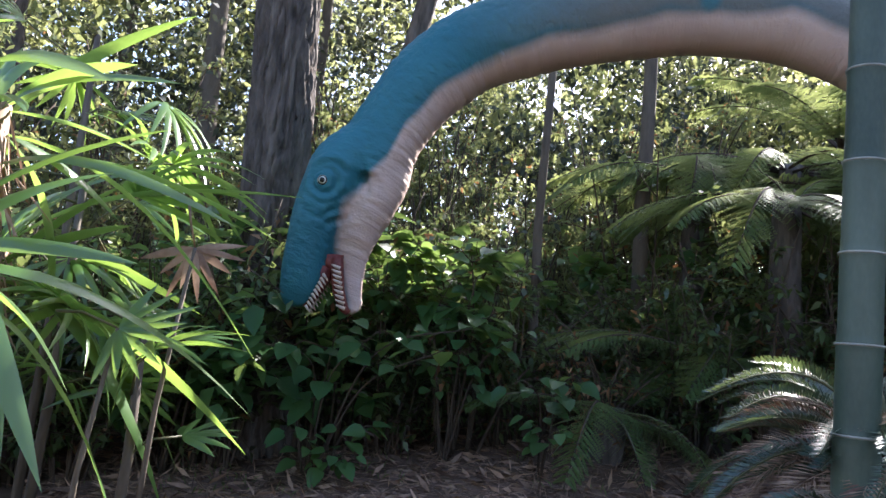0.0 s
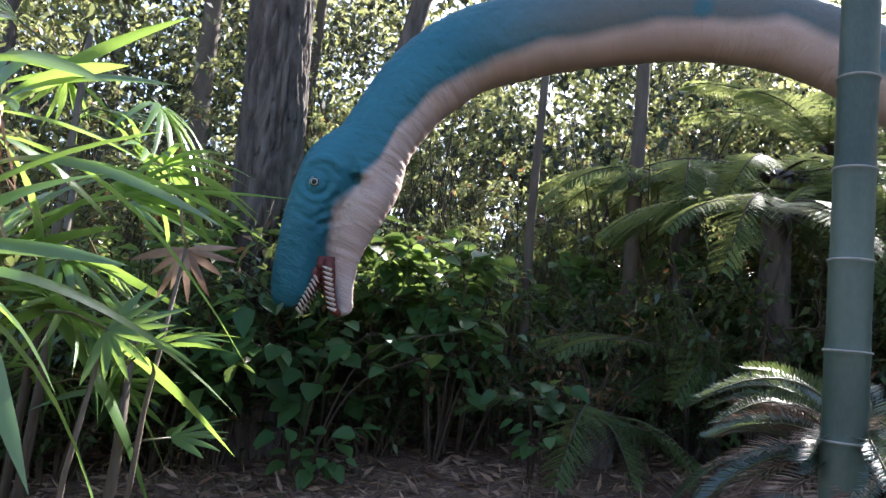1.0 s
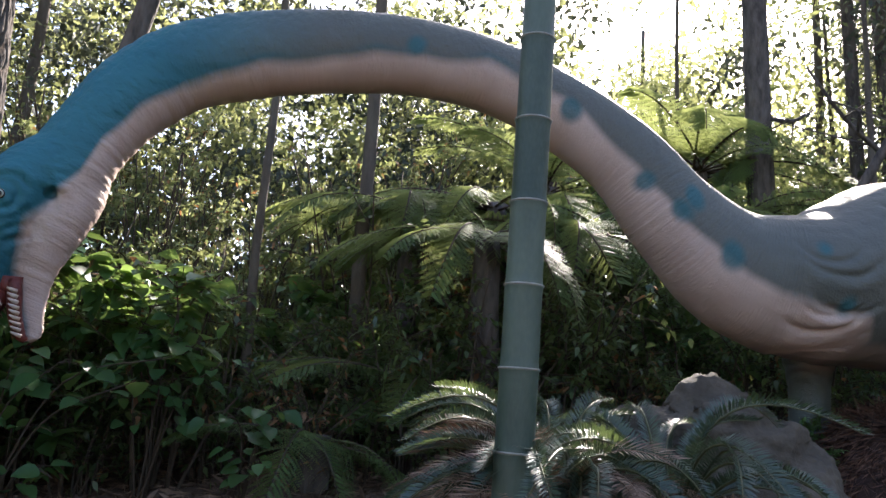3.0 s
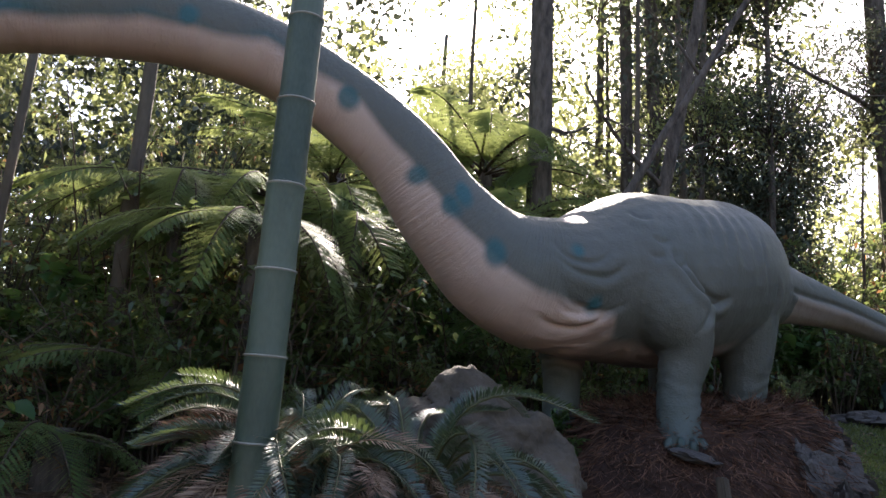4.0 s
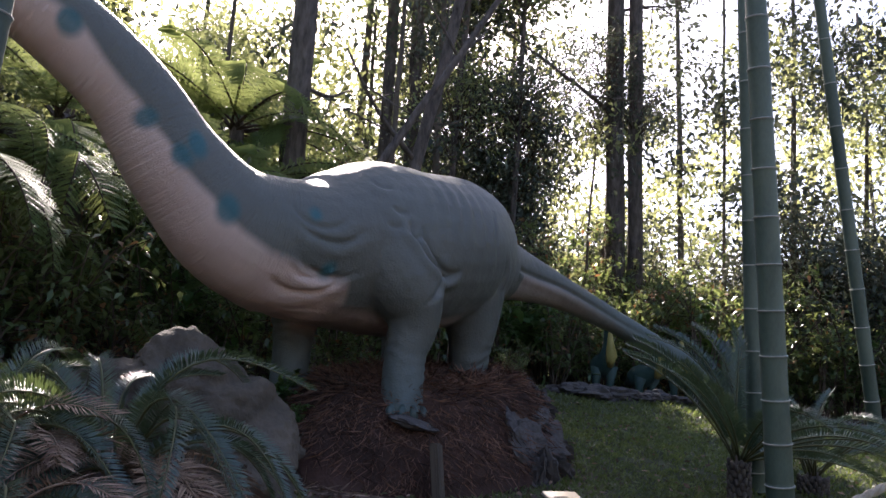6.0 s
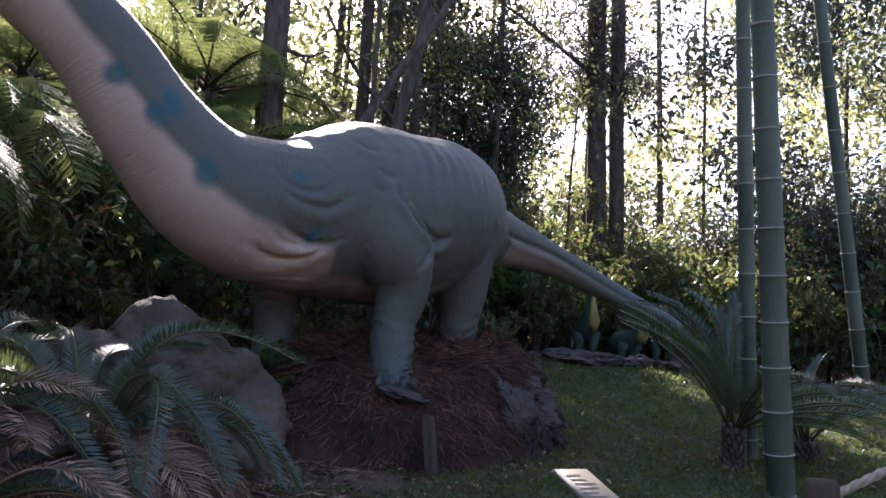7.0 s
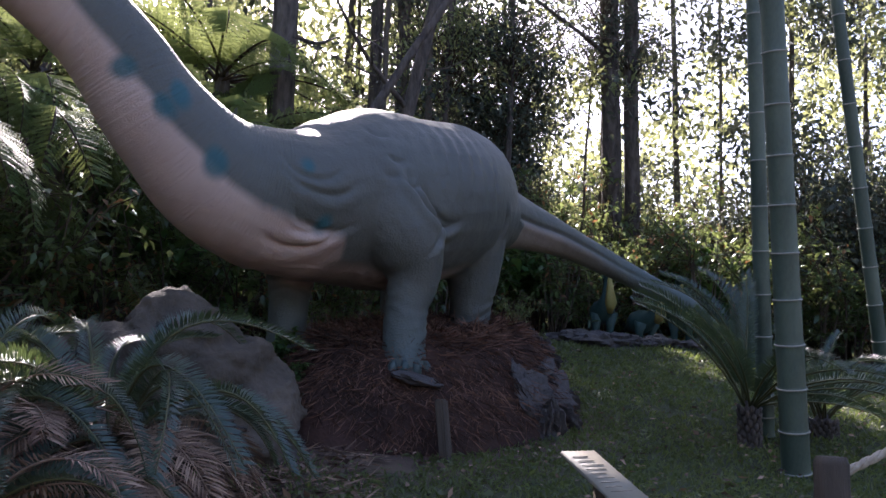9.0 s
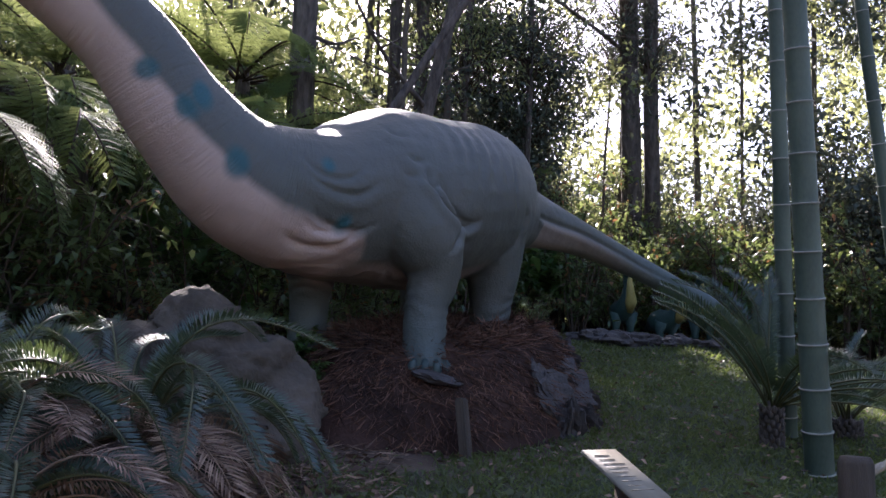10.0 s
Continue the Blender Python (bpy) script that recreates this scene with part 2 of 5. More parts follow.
def curve(points, k):
    """A smooth line of k places through the points."""
    p = np.asarray(points, float)
    q = np.vstack([2 * p[0] - p[1], p, 2 * p[-1] - p[-2]])
    seg = np.r_[0, np.cumsum(np.linalg.norm(np.diff(p[:, :3], axis=0), axis=1))]
    out = []
    for s in np.linspace(0, seg[-1], k):
        i = min(max(int(np.searchsorted(seg, s, "right")) - 1, 0), len(p) - 2)
        u = (s - seg[i]) / (seg[i + 1] - seg[i])
        a, b, c, d = q[i : i + 4]
        out.append(0.5 * (2 * b + (c - a) * u + (2 * a - 5 * b + 4 * c - d) * u * u + (3 * b - a - 3 * c + d) * u**3))
    return np.array(out)


def unit(v):
    v = np.asarray(v, float)
    return v / (np.linalg.norm(v, axis=-1, keepdims=True) + 1e-9)


def ground_z(x, y):
    """The bank: it climbs away from the path, and the path lies lower."""
    r = math.hypot(x - 0.4, y)
    z = 0.447 + 0.0889 * x + 0.1257 * y
    far = max(0.0, r - 10.5)
    z -= far * 0.08
    near = max(0.0, 1 - r / 2.6)
    z -= 0.5 * near * near * (3 - 2 * near)
    return z + 0.03 * math.sin(1.7 * x + 0.6) * math.sin(1.3 * y) + 0.012 * math.sin(5.1 * x) * math.cos(4.3 * y + x)


# ---- ground ----
def edge_of_woods(th):
    """Distance from the path at which the undergrowth begins, by bearing in degrees from +y towards +x."""
    return float(np.interp(th, (-60, 0, 20, 38, 50, 58, 90, 120), (4.0, 4.75, 4.65, 5.6, 9.6, 10.8, 11.0, 9.0)))


def polar(th, r):
    return 0.4 + r * math.sin(radians(th)), r * math.cos(radians(th))


def build_ground():
    near = np.linspace(-6, 15, 150)
    axis_x = np.r_[-400, -150, -60, -25, -12, near, 22, 40, 90, 200, 400]
    ny = np.linspace(-5, 13, 130)
    axis_y = np.r_[-400, -150, -60, -25, -10, ny, 20, 40, 90, 200, 400]
    verts, lawn = [], []
    for y in axis_y:
        for x in axis_x:
            cx, cy = max(-30, min(40, x)), max(-25, min(40, y))
            verts.append((x, y, ground_z(cx, cy)))
            th, r = math.degrees(math.atan2(x - 0.4, y)), math.hypot(x - 0.4, y)
            w = (min(1, max(0, (th - 41) / 7)) if y > -2 else 0) * min(1, max(0, (edge_of_woods(th) - r) / 0.8))
            w *= min(1.0, max(0.0, (math.hypot((x - 4.3) / 1.2, y - 3.2) - 0.75) / 0.5))
            lawn.append(w)
    k = len(axis_x)
    faces = [(j * k + i, j * k + i + 1, (j + 1) * k + i + 1, (j + 1) * k + i) for j in range(len(axis_y) - 1) for i in range(k - 1)]
    me = Builder(m_ground).add(verts, faces).mesh("ground")
    a = me.attributes.new("lawn", "FLOAT", "POINT")
    a.data.foreach_set("value", lawn)
    tagged(new("ground", me), "dark soil under needle litter rising to a lawn", "ground", kind="structure")


build_ground()


# ---- dinosaur statue ----
SPOTS = ((1.22, 3.47, 0.05), (2.03, 3.23, 0.06), (2.42, 2.85, 0.07), (2.58, 2.7, 0.065), (2.83, 2.47, 0.06), (3.12, 2.29, 0.06), (3.36, 2.24, 0.045), (3.26, 2.52, 0.05), (2.66, 2.78, 0.05))


def dinosaur():
    neck = [(-0.45, 4.08, 2.50, 0.17, 0.19), (-0.40, 4.1, 2.66, 0.19, 0.215), (-0.32, 4.11, 2.84, 0.19, 0.21), (-0.15, 4.12, 3.1, 0.205, 0.235), (0.14, 4.1, 3.33, 0.21, 0.24),
            (0.74, 3.98, 3.47, 0.21, 0.235), (1.35, 3.88, 3.50, 0.20, 0.215), (1.88, 3.79, 3.38, 0.20, 0.205), (2.4, 3.67, 3.05, 0.22, 0.225), (2.72, 3.6, 2.7, 0.26, 0.27), (3.05, 3.55, 2.46, 0.33, 0.345)]
    trunk = [(3.45, 3.47, 2.40, 0.43, 0.40), (3.70, 3.47, 2.45, 0.48, 0.47), (4.0, 3.48, 2.52, 0.52, 0.545), (4.36, 3.5, 2.57, 0.55, 0.535), (4.84, 3.56, 2.68, 0.50, 0.52), (5.10, 3.58, 2.69, 0.42, 0.46), (5.33, 3.59, 2.68, 0.27, 0.31)]
    tail = [(5.72, 3.58, 2.66, 0.18, 0.21), (6.27, 3.5, 2.59, 0.125, 0.135), (6.8, 3.38, 2.46, 0.10, 0.108), (7.26, 3.19, 2.29, 0.085, 0.09), (7.57, 3.02, 2.17, 0.065, 0.07), (7.83, 2.93, 2.03, 0.045, 0.05), (8.05, 2.8, 1.9, 0.03, 0.03)]
    spine = curve(neck + trunk + tail, 220)
    b = Builder(m_skin)

    def sweep(line, sides=28):
        c = line[:, :3]
        tan = unit(np.gradient(c, axis=0))
        lat = unit(np.cross(tan, [0.0, 0.25, 1.0]) if abs(tan[:, 2]).max() < 0.97 else np.cross(tan, [0.0, 1.0, 0.3]))
        up = np.cross(lat, tan)
        ang = np.linspace(0, 2 * np.pi, sides, endpoint=False)
        ring = c[:, None] + line[:, 3, None, None] * np.cos(ang)[None, :, None] * lat[:, None] + line[:, 4, None, None] * np.sin(ang)[None, :, None] * up[:, None]
        k = len(c)
        f = [(i * sides + j, i * sides + (j + 1) % sides, (i + 1) * sides + (j + 1) % sides, (i + 1) * sides + j) for i in range(k - 1) for j in range(sides)]
        f += [tuple(range(sides))[::-1], tuple(range((k - 1) * sides, k * sides))]
        b.add(ring.reshape(-1, 3), f)
        return c, up

    sc, sup = sweep(spine)
    # skull from crown to snout, and the open lower jaw
    skull = curve([(-0.38, 4.10, 2.72, 0.17, 0.17), (-0.545, 4.08, 2.59, 0.17, 0.20), (-0.605, 4.07, 2.44, 0.165, 0.205), (-0.655, 4.06, 2.27, 0.145, 0.168), (-0.69, 4.06, 2.09, 0.125, 0.135), (-0.702, 4.06, 1.96, 0.115, 0.112), (-0.715, 4.06, 1.87, 0.095, 0.085), (-0.712, 4.06, 1.81, 0.06, 0.05)], 34)
    sweep(skull, 24)
    jaw = curve([(-0.33, 4.09, 2.70, 0.13, 0.12), (-0.345, 4.09, 2.55, 0.15, 0.145), (-0.40, 4.09, 2.40, 0.15, 0.15), (-0.455, 4.09, 2.24, 0.13, 0.118), (-0.472, 4.09, 2.10, 0.10, 0.064), (-0.472, 4.09, 1.965, 0.085, 0.038), (-0.45, 4.09, 1.88, 0.07, 0.036), (-0.415, 4.09, 1.81, 0.045, 0.03)], 30)
    sweep(jaw, 20)
    # brow ridge, cheek and nostril swellings
    for x, y, z, r in ((-0.62, 3.975, 2.53, 0.06), (-0.62, 4.14, 2.53, 0.06), (-0.52, 3.985, 2.56, 0.065), (-0.50, 4.08, 2.70, 0.08), (-0.57, 3.985, 2.33, 0.06), (-0.735, 4.06, 2.1, 0.075)):
        bm = bmesh.new()
        bmesh.ops.create_icosphere(bm, subdivisions=3, radius=r)
        b.add([Vector((x, y, z)) + v.co for v in bm.verts], [[v.index for v in f.verts] for f in bm.faces])
        bm.free()
    # legs: near and far, fore and hind
    legs = [[(3.78, 3.36, 2.62, 0.30), (3.84, 3.2, 2.42, 0.27), (3.92, 3.09, 2.26, 0.225), (4.0, 3.07, 2.12, 0.182), (4.01, 3.07, 2.01, 0.145), (3.985, 3.09, 1.88, 0.122), (3.98, 3.09, 1.74, 0.122), (3.985, 3.09, 1.62, 0.128), (3.985, 3.08, 1.55, 0.14), (3.985, 3.08, 1.51, 0.142)],
            [(3.74, 3.7, 2.45, 0.26), (3.76, 3.82, 2.2, 0.18), (3.775, 3.85, 1.95, 0.125), (3.785, 3.87, 1.72, 0.12), (3.79, 3.87, 1.5, 0.135)],
            [(4.82, 3.5, 2.62, 0.36), (4.88, 3.40, 2.38, 0.27), (4.92, 3.38, 2.18, 0.19), (4.93, 3.39, 2.0, 0.148), (4.935, 3.40, 1.85, 0.135), (4.935, 3.40, 1.74, 0.14), (4.935, 3.40, 1.62, 0.155)],
            [(4.9, 3.8, 2.5, 0.3), (4.94, 4.0, 2.3, 0.22), (4.94, 4.05, 2.0, 0.15), (4.94, 4.07, 1.6, 0.155)]]
    for leg in legs:
        ln = curve(leg, 22)
        b.tube(ln[:, :3], ln[:, 3], 20)
    raw = new("raw", b.mesh("raw"))
    rm = raw.modifiers.new("r", "REMESH")
    rm.mode, rm.voxel_size = "VOXEL", 0.0125
    sm = raw.modifiers.new("s", "SMOOTH")
    sm.factor, sm.iterations = 0.5, 9
    me = bpy.data.meshes.new_from_object(raw.evaluated_get(bpy.context.evaluated_depsgraph_get()))
    bpy.data.objects.remove(raw)
    co = np.empty(len(me.vertices) * 3)
    me.vertices.foreach_get("co", co)
    co = co.reshape(-1, 3)
    no = np.empty(len(co) * 3)
    me.vertices.foreach_get("normal", no)
    no = no.reshape(-1, 3)
    arc = np.r_[0, np.cumsum(np.linalg.norm(np.diff(sc, axis=0), axis=1))]
    idx = np.concatenate([np.argmin(((chunk[:, None] - sc[None]) ** 2).sum(2), 1) for chunk in np.array_split(co, 60)])
    tan_s = unit(np.gradient(sc, axis=0))
    rad = co - sc[idx]
    s = arc[idx] + (rad * tan_s[idx]).sum(1)
    rad = rad - tan_s[idx] * (rad * tan_s[idx]).sum(1)[:, None]
    v = (unit(rad) * sup[idx]).sum(1)
    wob = np.array([noise.noise(Vector(c * 5)) for c in co])
    wob2 = np.array([noise.noise(Vector(c * 2.1)) for c in co])
    # sculpted folds: long creases on shoulder, flank and thigh, rings at the leg joints
    sx0 = co[:, 0]
    near = co[:, 1] < 3.6
    push = 0.004 * wob + 0.008 * wob2
    creases = ((3.30, 2.62, 0.16, 195, 335, 0.014), (3.34, 2.66, 0.27, 215, 320, 0.016), (3.30, 2.33, 0.10, 190, 330, 0.012), (3.40, 2.42, 0.21, 215, 320, 0.014), (3.26, 2.36, 0.24, 225, 330, 0.022), (3.30, 2.42, 0.22, 230, 320, 0.016),
               (4.12, 2.62, 0.285, 180, 310, 0.034), (4.17, 2.62, 0.25, 185, 300, 0.022), (3.70, 2.42, 0.36, 300, 365, 0.02), (4.62, 2.45, 0.26, 330, 400, 0.022), (3.72, 2.85, 0.06, 200, 330, 0.012), (3.78, 2.70, 0.06, 200, 330, 0.012), (3.86, 2.58, 0.07, 200, 330, 0.012), (3.72, 2.60, 0.06, 210, 330, 0.01), (5.1, 2.72, 0.42, 150, 215, 0.014))
    for cx, cz, r, a0, a1, d in creases:
        ang = np.degrees(np.arctan2(co[:, 2] - cz, co[:, 0] - cx)) % 360
        ang = np.where(ang < a0 - 60, ang + 360, ang)
        rr = np.hypot(co[:, 2] - cz, co[:, 0] - cx) + 0.02 * wob
        fade = np.clip(np.minimum(ang - a0, a1 - ang) / 30, 0, 1) * near * (sx0 > 2.9)
        push += fade * (-d * np.exp(-(((rr - r) / 0.015) ** 2)) + 0.6 * d * np.exp(-(((rr - r - 0.05) / 0.035) ** 2)))
    # ribs showing on the flank, and the groove along the tail
    push += 0.008 * np.sin(sx0 * 52 + 6 * wob2) * np.exp(-(((sx0 - 4.35) / 0.3) ** 2)) * np.exp(-(((co[:, 2] - 2.78) / 0.2) ** 2)) * near
    axis_z = np.interp(sx0, sc[:, 0], sc[:, 2])
    groove = co[:, 2] - axis_z + 0.02 - 0.02 * wob2
    push += (sx0 > 5.45) * near * (-0.022 * np.exp(-((groove / 0.016) ** 2)) + 0.012 * np.exp(-(((groove + 0.05) / 0.03) ** 2))) * np.clip((7.6 - sx0) / 1.5, 0, 1)
    leg_zone = (co[:, 2] < 2.05) & (co[:, 0] > 3)
    push += leg_zone * 0.005 * np.sin(co[:, 2] * 62 + 9 * wob + 5 * wob2) * np.clip(0.5 + 2 * wob2, 0, 1)
    # fine neck wrinkles, across the neck
    wr = np.array([noise.noise(Vector((a * 21, c * 3.0, 0.3))) for a, c in zip(s, v)])
    wr2 = np.array([noise.noise(Vector((a * 12, c * 1.7, 7.3))) for a, c in zip(s, v)])
    push += (0.016 * np.minimum(np.abs(wr), 0.3) + 0.014 * np.minimum(np.abs(wr2), 0.25) - 0.006) * np.clip((2.6 - s) / 1.4, 0.05, 1.0) * (s < 5.2) * np.clip((sx0 + 0.85) / 0.5, 0.3, 1)
    # eye sockets and brow folds
    for ex, ez, er, a0, a1, d in ((-0.615, 2.445, 0.062, 0, 360, 0.014), (-0.60, 2.44, 0.10, 20, 150, 0.02), (-0.61, 2.45, 0.11, 200, 345, 0.008), (-0.60, 2.42, 0.165, 215, 330, 0.006), (-0.55, 2.45, 0.15, 330, 420, 0.012), (-0.47, 2.10, 0.16, 95, 150, 0.014), (-0.44, 2.12, 0.21, 100, 150, 0.012)):
        rr = np.hypot(co[:, 0] - ex, co[:, 2] - ez) + 0.01 * wob
        ang = np.degrees(np.arctan2(co[:, 2] - ez, co[:, 0] - ex)) % 360
        ang = np.where(ang < a0 - 60, ang + 360, ang)
        fade = np.clip(np.minimum(ang - a0, a1 - ang) / 25, 0, 1) if a1 - a0 < 360 else 1.0
        push += fade * (sx0 < -0.36) * (co[:, 1] < 4.07) * (-d * np.exp(-(((rr - er) / 0.013) ** 2)) + 0.5 * d * np.exp(-(((rr - er - 0.03) / 0.02) ** 2)))
    push -= 0.035 * np.exp(-((np.hypot(co[:, 0] + 0.43, co[:, 2] - 2.485) / 0.02) ** 2)) * (co[:, 1] < 4.07)
    co2 = co + no * push[:, None]
    me.vertices.foreach_set("co", co2.ravel())
    for p in me.polygons:
        p.use_smooth = True
    # paint scheme
    onto = np.clip((s - 3.2) / 1.4, 0, 1)
    total = arc[-1]
    sx = co[:, 0]
    # the pale throat and chest end along a line that rises over the cheek, follows the neck and drops to the chest
    edge = np.interp(sx, (-0.62, -0.56, -0.53, -0.44, -0.32, -0.245, -0.11, 0.085, 0.44, 1.01, 1.6, 2.11, 2.33, 2.61, 2.78, 3.07, 3.3, 3.5, 3.62),
                     (1.9, 2.1, 2.35, 2.43, 2.61, 2.787, 2.972, 3.14, 3.28, 3.41, 3.44, 3.22, 2.98, 2.66, 2.50, 2.28, 2.23, 2.19, 2.0))
    above = co[:, 2] - edge - 0.025 * wob
    belly = np.clip(0.5 - above / 0.055, 0, 1) * np.clip((sx + 0.56 + 0.02 * wob - 0.35 * np.clip(2.12 - co[:, 2], 0, 0.25)) / 0.04, 0, 1) * np.clip((3.65 - sx) / 0.2, 0, 1)
    under = np.clip((4.75 + 0.1 * wob - sx) / 0.35, 0, 1) * (sx > 3.5) * np.clip((0.33 - np.abs(co[:, 1] - 3.5)) / 0.1, 0, 1)
    belly = np.maximum(belly, 0.8 * under * np.clip((2.42 - co[:, 2]) / 0.15, 0, 1) * np.clip((co[:, 2] - 1.95) / 0.12, 0, 1))
    belly = np.maximum(belly, 0.4 * (sx > 5.5) * np.clip(-groove / 0.04, 0, 1) * np.clip((7.1 - sx) / 1.2, 0, 1))
    teal = np.clip((1.75 - s) / 0.9, 0, 1) * 1.0
    teal = np.maximum(teal, 0.25 * np.clip((s - 7.6) / 1.0, 0, 1))
    teal = np.maximum(teal, 0.2 * np.clip((2.0 - co[:, 2]) / 0.4, 0, 1) * (sx > 3) * (sx < 5.4))
    teal = np.clip(teal * (1 + 0.2 * wob2), 0, 1)
    band = 0.5 * np.exp(-(((above - 0.03) / 0.018) ** 2)) * np.clip((3.2 - s) / 0.8, 0, 1) * np.clip((s - 0.4) / 0.5, 0, 1) * (0.6 + wob)
    for qx, qz, qr in SPOTS:
        ragged = np.hypot(sx - qx, (co[:, 2] - qz) * 0.8) + 0.05 * wob + 0.04 * wob2
        band = np.maximum(band, 0.85 * np.clip((0.85 * qr - ragged) / 0.035 + 0.3, 0, 1))
    band *= co[:, 1] < np.interp(sx, (0, 3), (4.15, 3.7))
    muzzle_dark = np.clip((1.9 - co[:, 2]) / 0.12, 0, 0.45) * (sx < -0.55)
    band = np.clip(np.maximum(band, muzzle_dark), 0, 1)
    for name, val in (("belly", np.clip(belly, 0, 1)), ("teal", teal), ("band", band), ("skin_s", s + (sx * 0.32 - s) * onto), ("skin_v", v + (co[:, 1] * 2.0 - v) * onto), ("skin_w", co[:, 2] * (0.3 + 2.3 * onto))):
        at = me.attributes.new(name, "FLOAT", "POINT")
        at.data.foreach_set("value", val.astype(np.float32))
    # mouth, teeth, eyes and nails, joined into the same mesh
    e = Builder(m_skin, m_mouth, m_tooth, m_eye, m_pupil, m_nail)
    for line, rr in ((((-0.56, 4.07, 2.09), (-0.555, 4.07, 2.03), (-0.545, 4.07, 1.98)), (0.075, 0.06, 0.02)), (((-0.60, 4.065, 2.03), (-0.645, 4.06, 1.92), (-0.68, 4.06, 1.82)), (0.07, 0.062, 0.035))):
        e.tube(line, rr, 14, 1)
    for yy in (4.02, 4.09, 4.155):
        e.tube(curve([(-0.53, yy, 2.08), (-0.518, yy, 2.0), (-0.505, yy, 1.92), (-0.47, yy, 1.83), (-0.44, yy, 1.80)], 10), [0.03, 0.034, 0.034, 0.034, 0.033, 0.032, 0.03, 0.028, 0.024, 0.015], 10, 1)
    for i in range(9):
        u = i / 8
        for yy in (3.985, 4.135):
            p = np.array([-0.585 - 0.075 * u, yy + (0.03 * u if yy < 4.05 else -0.03 * u), 1.985 - 0.165 * u])
            e.tube([p, p + (0.014, -0.004, -0.016), p + (0.03, -0.004, -0.036)], [0.0085, 0.007, 0.002], 6, 2)
            q = np.array([-0.503 + 0.045 * u, yy + (0.012 * u if yy < 4.05 else -0.01 * u), 2.02 - 0.20 * u])
            e.tube([q, q + (-0.022, -0.008, 0.006), q + (-0.046, -0.008, 0.016)], [0.010, 0.009, 0.003], 6, 2)
    for yy, sgn in ((3.902, -1), (4.222, 1)):
        bm = bmesh.new()
        bmesh.ops.create_uvsphere(bm, u_segments=20, v_segments=12, radius=0.04)
        cv = Vector((-0.62, yy, 2.444))
        e.add([cv + v.co for v in bm.verts], [[v.index for v in f.verts] for f in bm.faces], 3)
        bm.free()
        ax = np.array([-0.12, sgn * 0.95, -0.08])
        ax /= np.linalg.norm(ax)
        for r, d, slot in ((0.024, 0.034, 4), (0.019, 0.037, 3), (0.013, 0.039, 4)):
            c0 = np.array(cv) + ax * d
            e.tube([c0 - ax * 0.01, c0 + ax * 0.002], [r, r], 16, slot)
        b1, b2 = np.cross(ax, [0, 0, 1]), np.cross(ax, np.cross(ax, [0, 0, 1]))
        lid = [np.array(cv) + ax * 0.016 + 0.041 * (math.cos(a) * b1 + math.sin(a) * b2) for a in np.linspace(0, 2 * math.pi, 33)]
        e.tube(lid, 0.010, 8, 0)
    for fx, fy, fz, r in ((3.985, 3.08, 1.53, 0.14), (4.935, 3.40, 1.64, 0.155), (3.79, 3.87, 1.53, 0.135)):
        for a in (-165, -138, -111, -84, -57):
            d = np.array([math.cos(radians(a)), math.sin(radians(a)), 0])
            p = np.array([fx, fy, fz]) + d * r * 0.93
            e.tube([p + (0, 0, 0.05), p + d * 0.012 + np.array([0, 0, 0.02]), p + d * 0.016 + np.array([0, 0, -0.025])], [0.014, 0.026, 0.024], 10, 5)
    extra = new("extra", e.mesh("extra"))
    me.materials.clear()
    for m in e.mats:
        me.materials.append(m)
    body = new("dinosaur_statue", me)
    bm = bmesh.new()
    bm.from_mesh(me)
    k = len(bm.verts)
    bm.from_mesh(extra.data)
    lay = bm.verts.layers.float["teal"]
    bm.verts.ensure_lookup_table()
    for i in range(k, len(bm.verts)):
        bm.verts[i][lay] = 1.0
    bm.to_mesh(me)
    bm.free()
    bpy.data.objects.remove(extra)
    return tagged(body, "painted dinosaur statue, grey back, pinkish belly, teal head, on a mound", "dinosaur statue")


dinosaur()


# ---- mound, boulder, lawn furniture ----
def blob_mesh(radius, seed, amp, freq, subdiv=5, flat=0.0):
    bm = bmesh.new()
    bmesh.ops.create_icosphere(bm, subdivisions=subdiv, radius=1.0)
    off = Vector((seed * 7.3, seed * 3.1, seed * 1.7))
    out = []
    for v in bm.verts:
        p = v.co.copy()
        d = 1 + amp * noise.noise(p * freq + off) + amp * 0.45 * noise.noise(p * freq * 2.3 + off) + amp * 0.2 * noise.noise(p * freq * 5.5 + off)
        # ledges
        d += flat * 0.10 * (abs(noise.noise(Vector((p.x, p.y, p.z * 3.0)) * 1.6 + off)) - 0.2)
        out.append((p.x * d * radius[0], p.y * d * radius[1], p.z * d * radius[2]))
    faces = [[v.index for v in f.verts] for f in bm.faces]
    bm.free()
    return np.array(out), faces


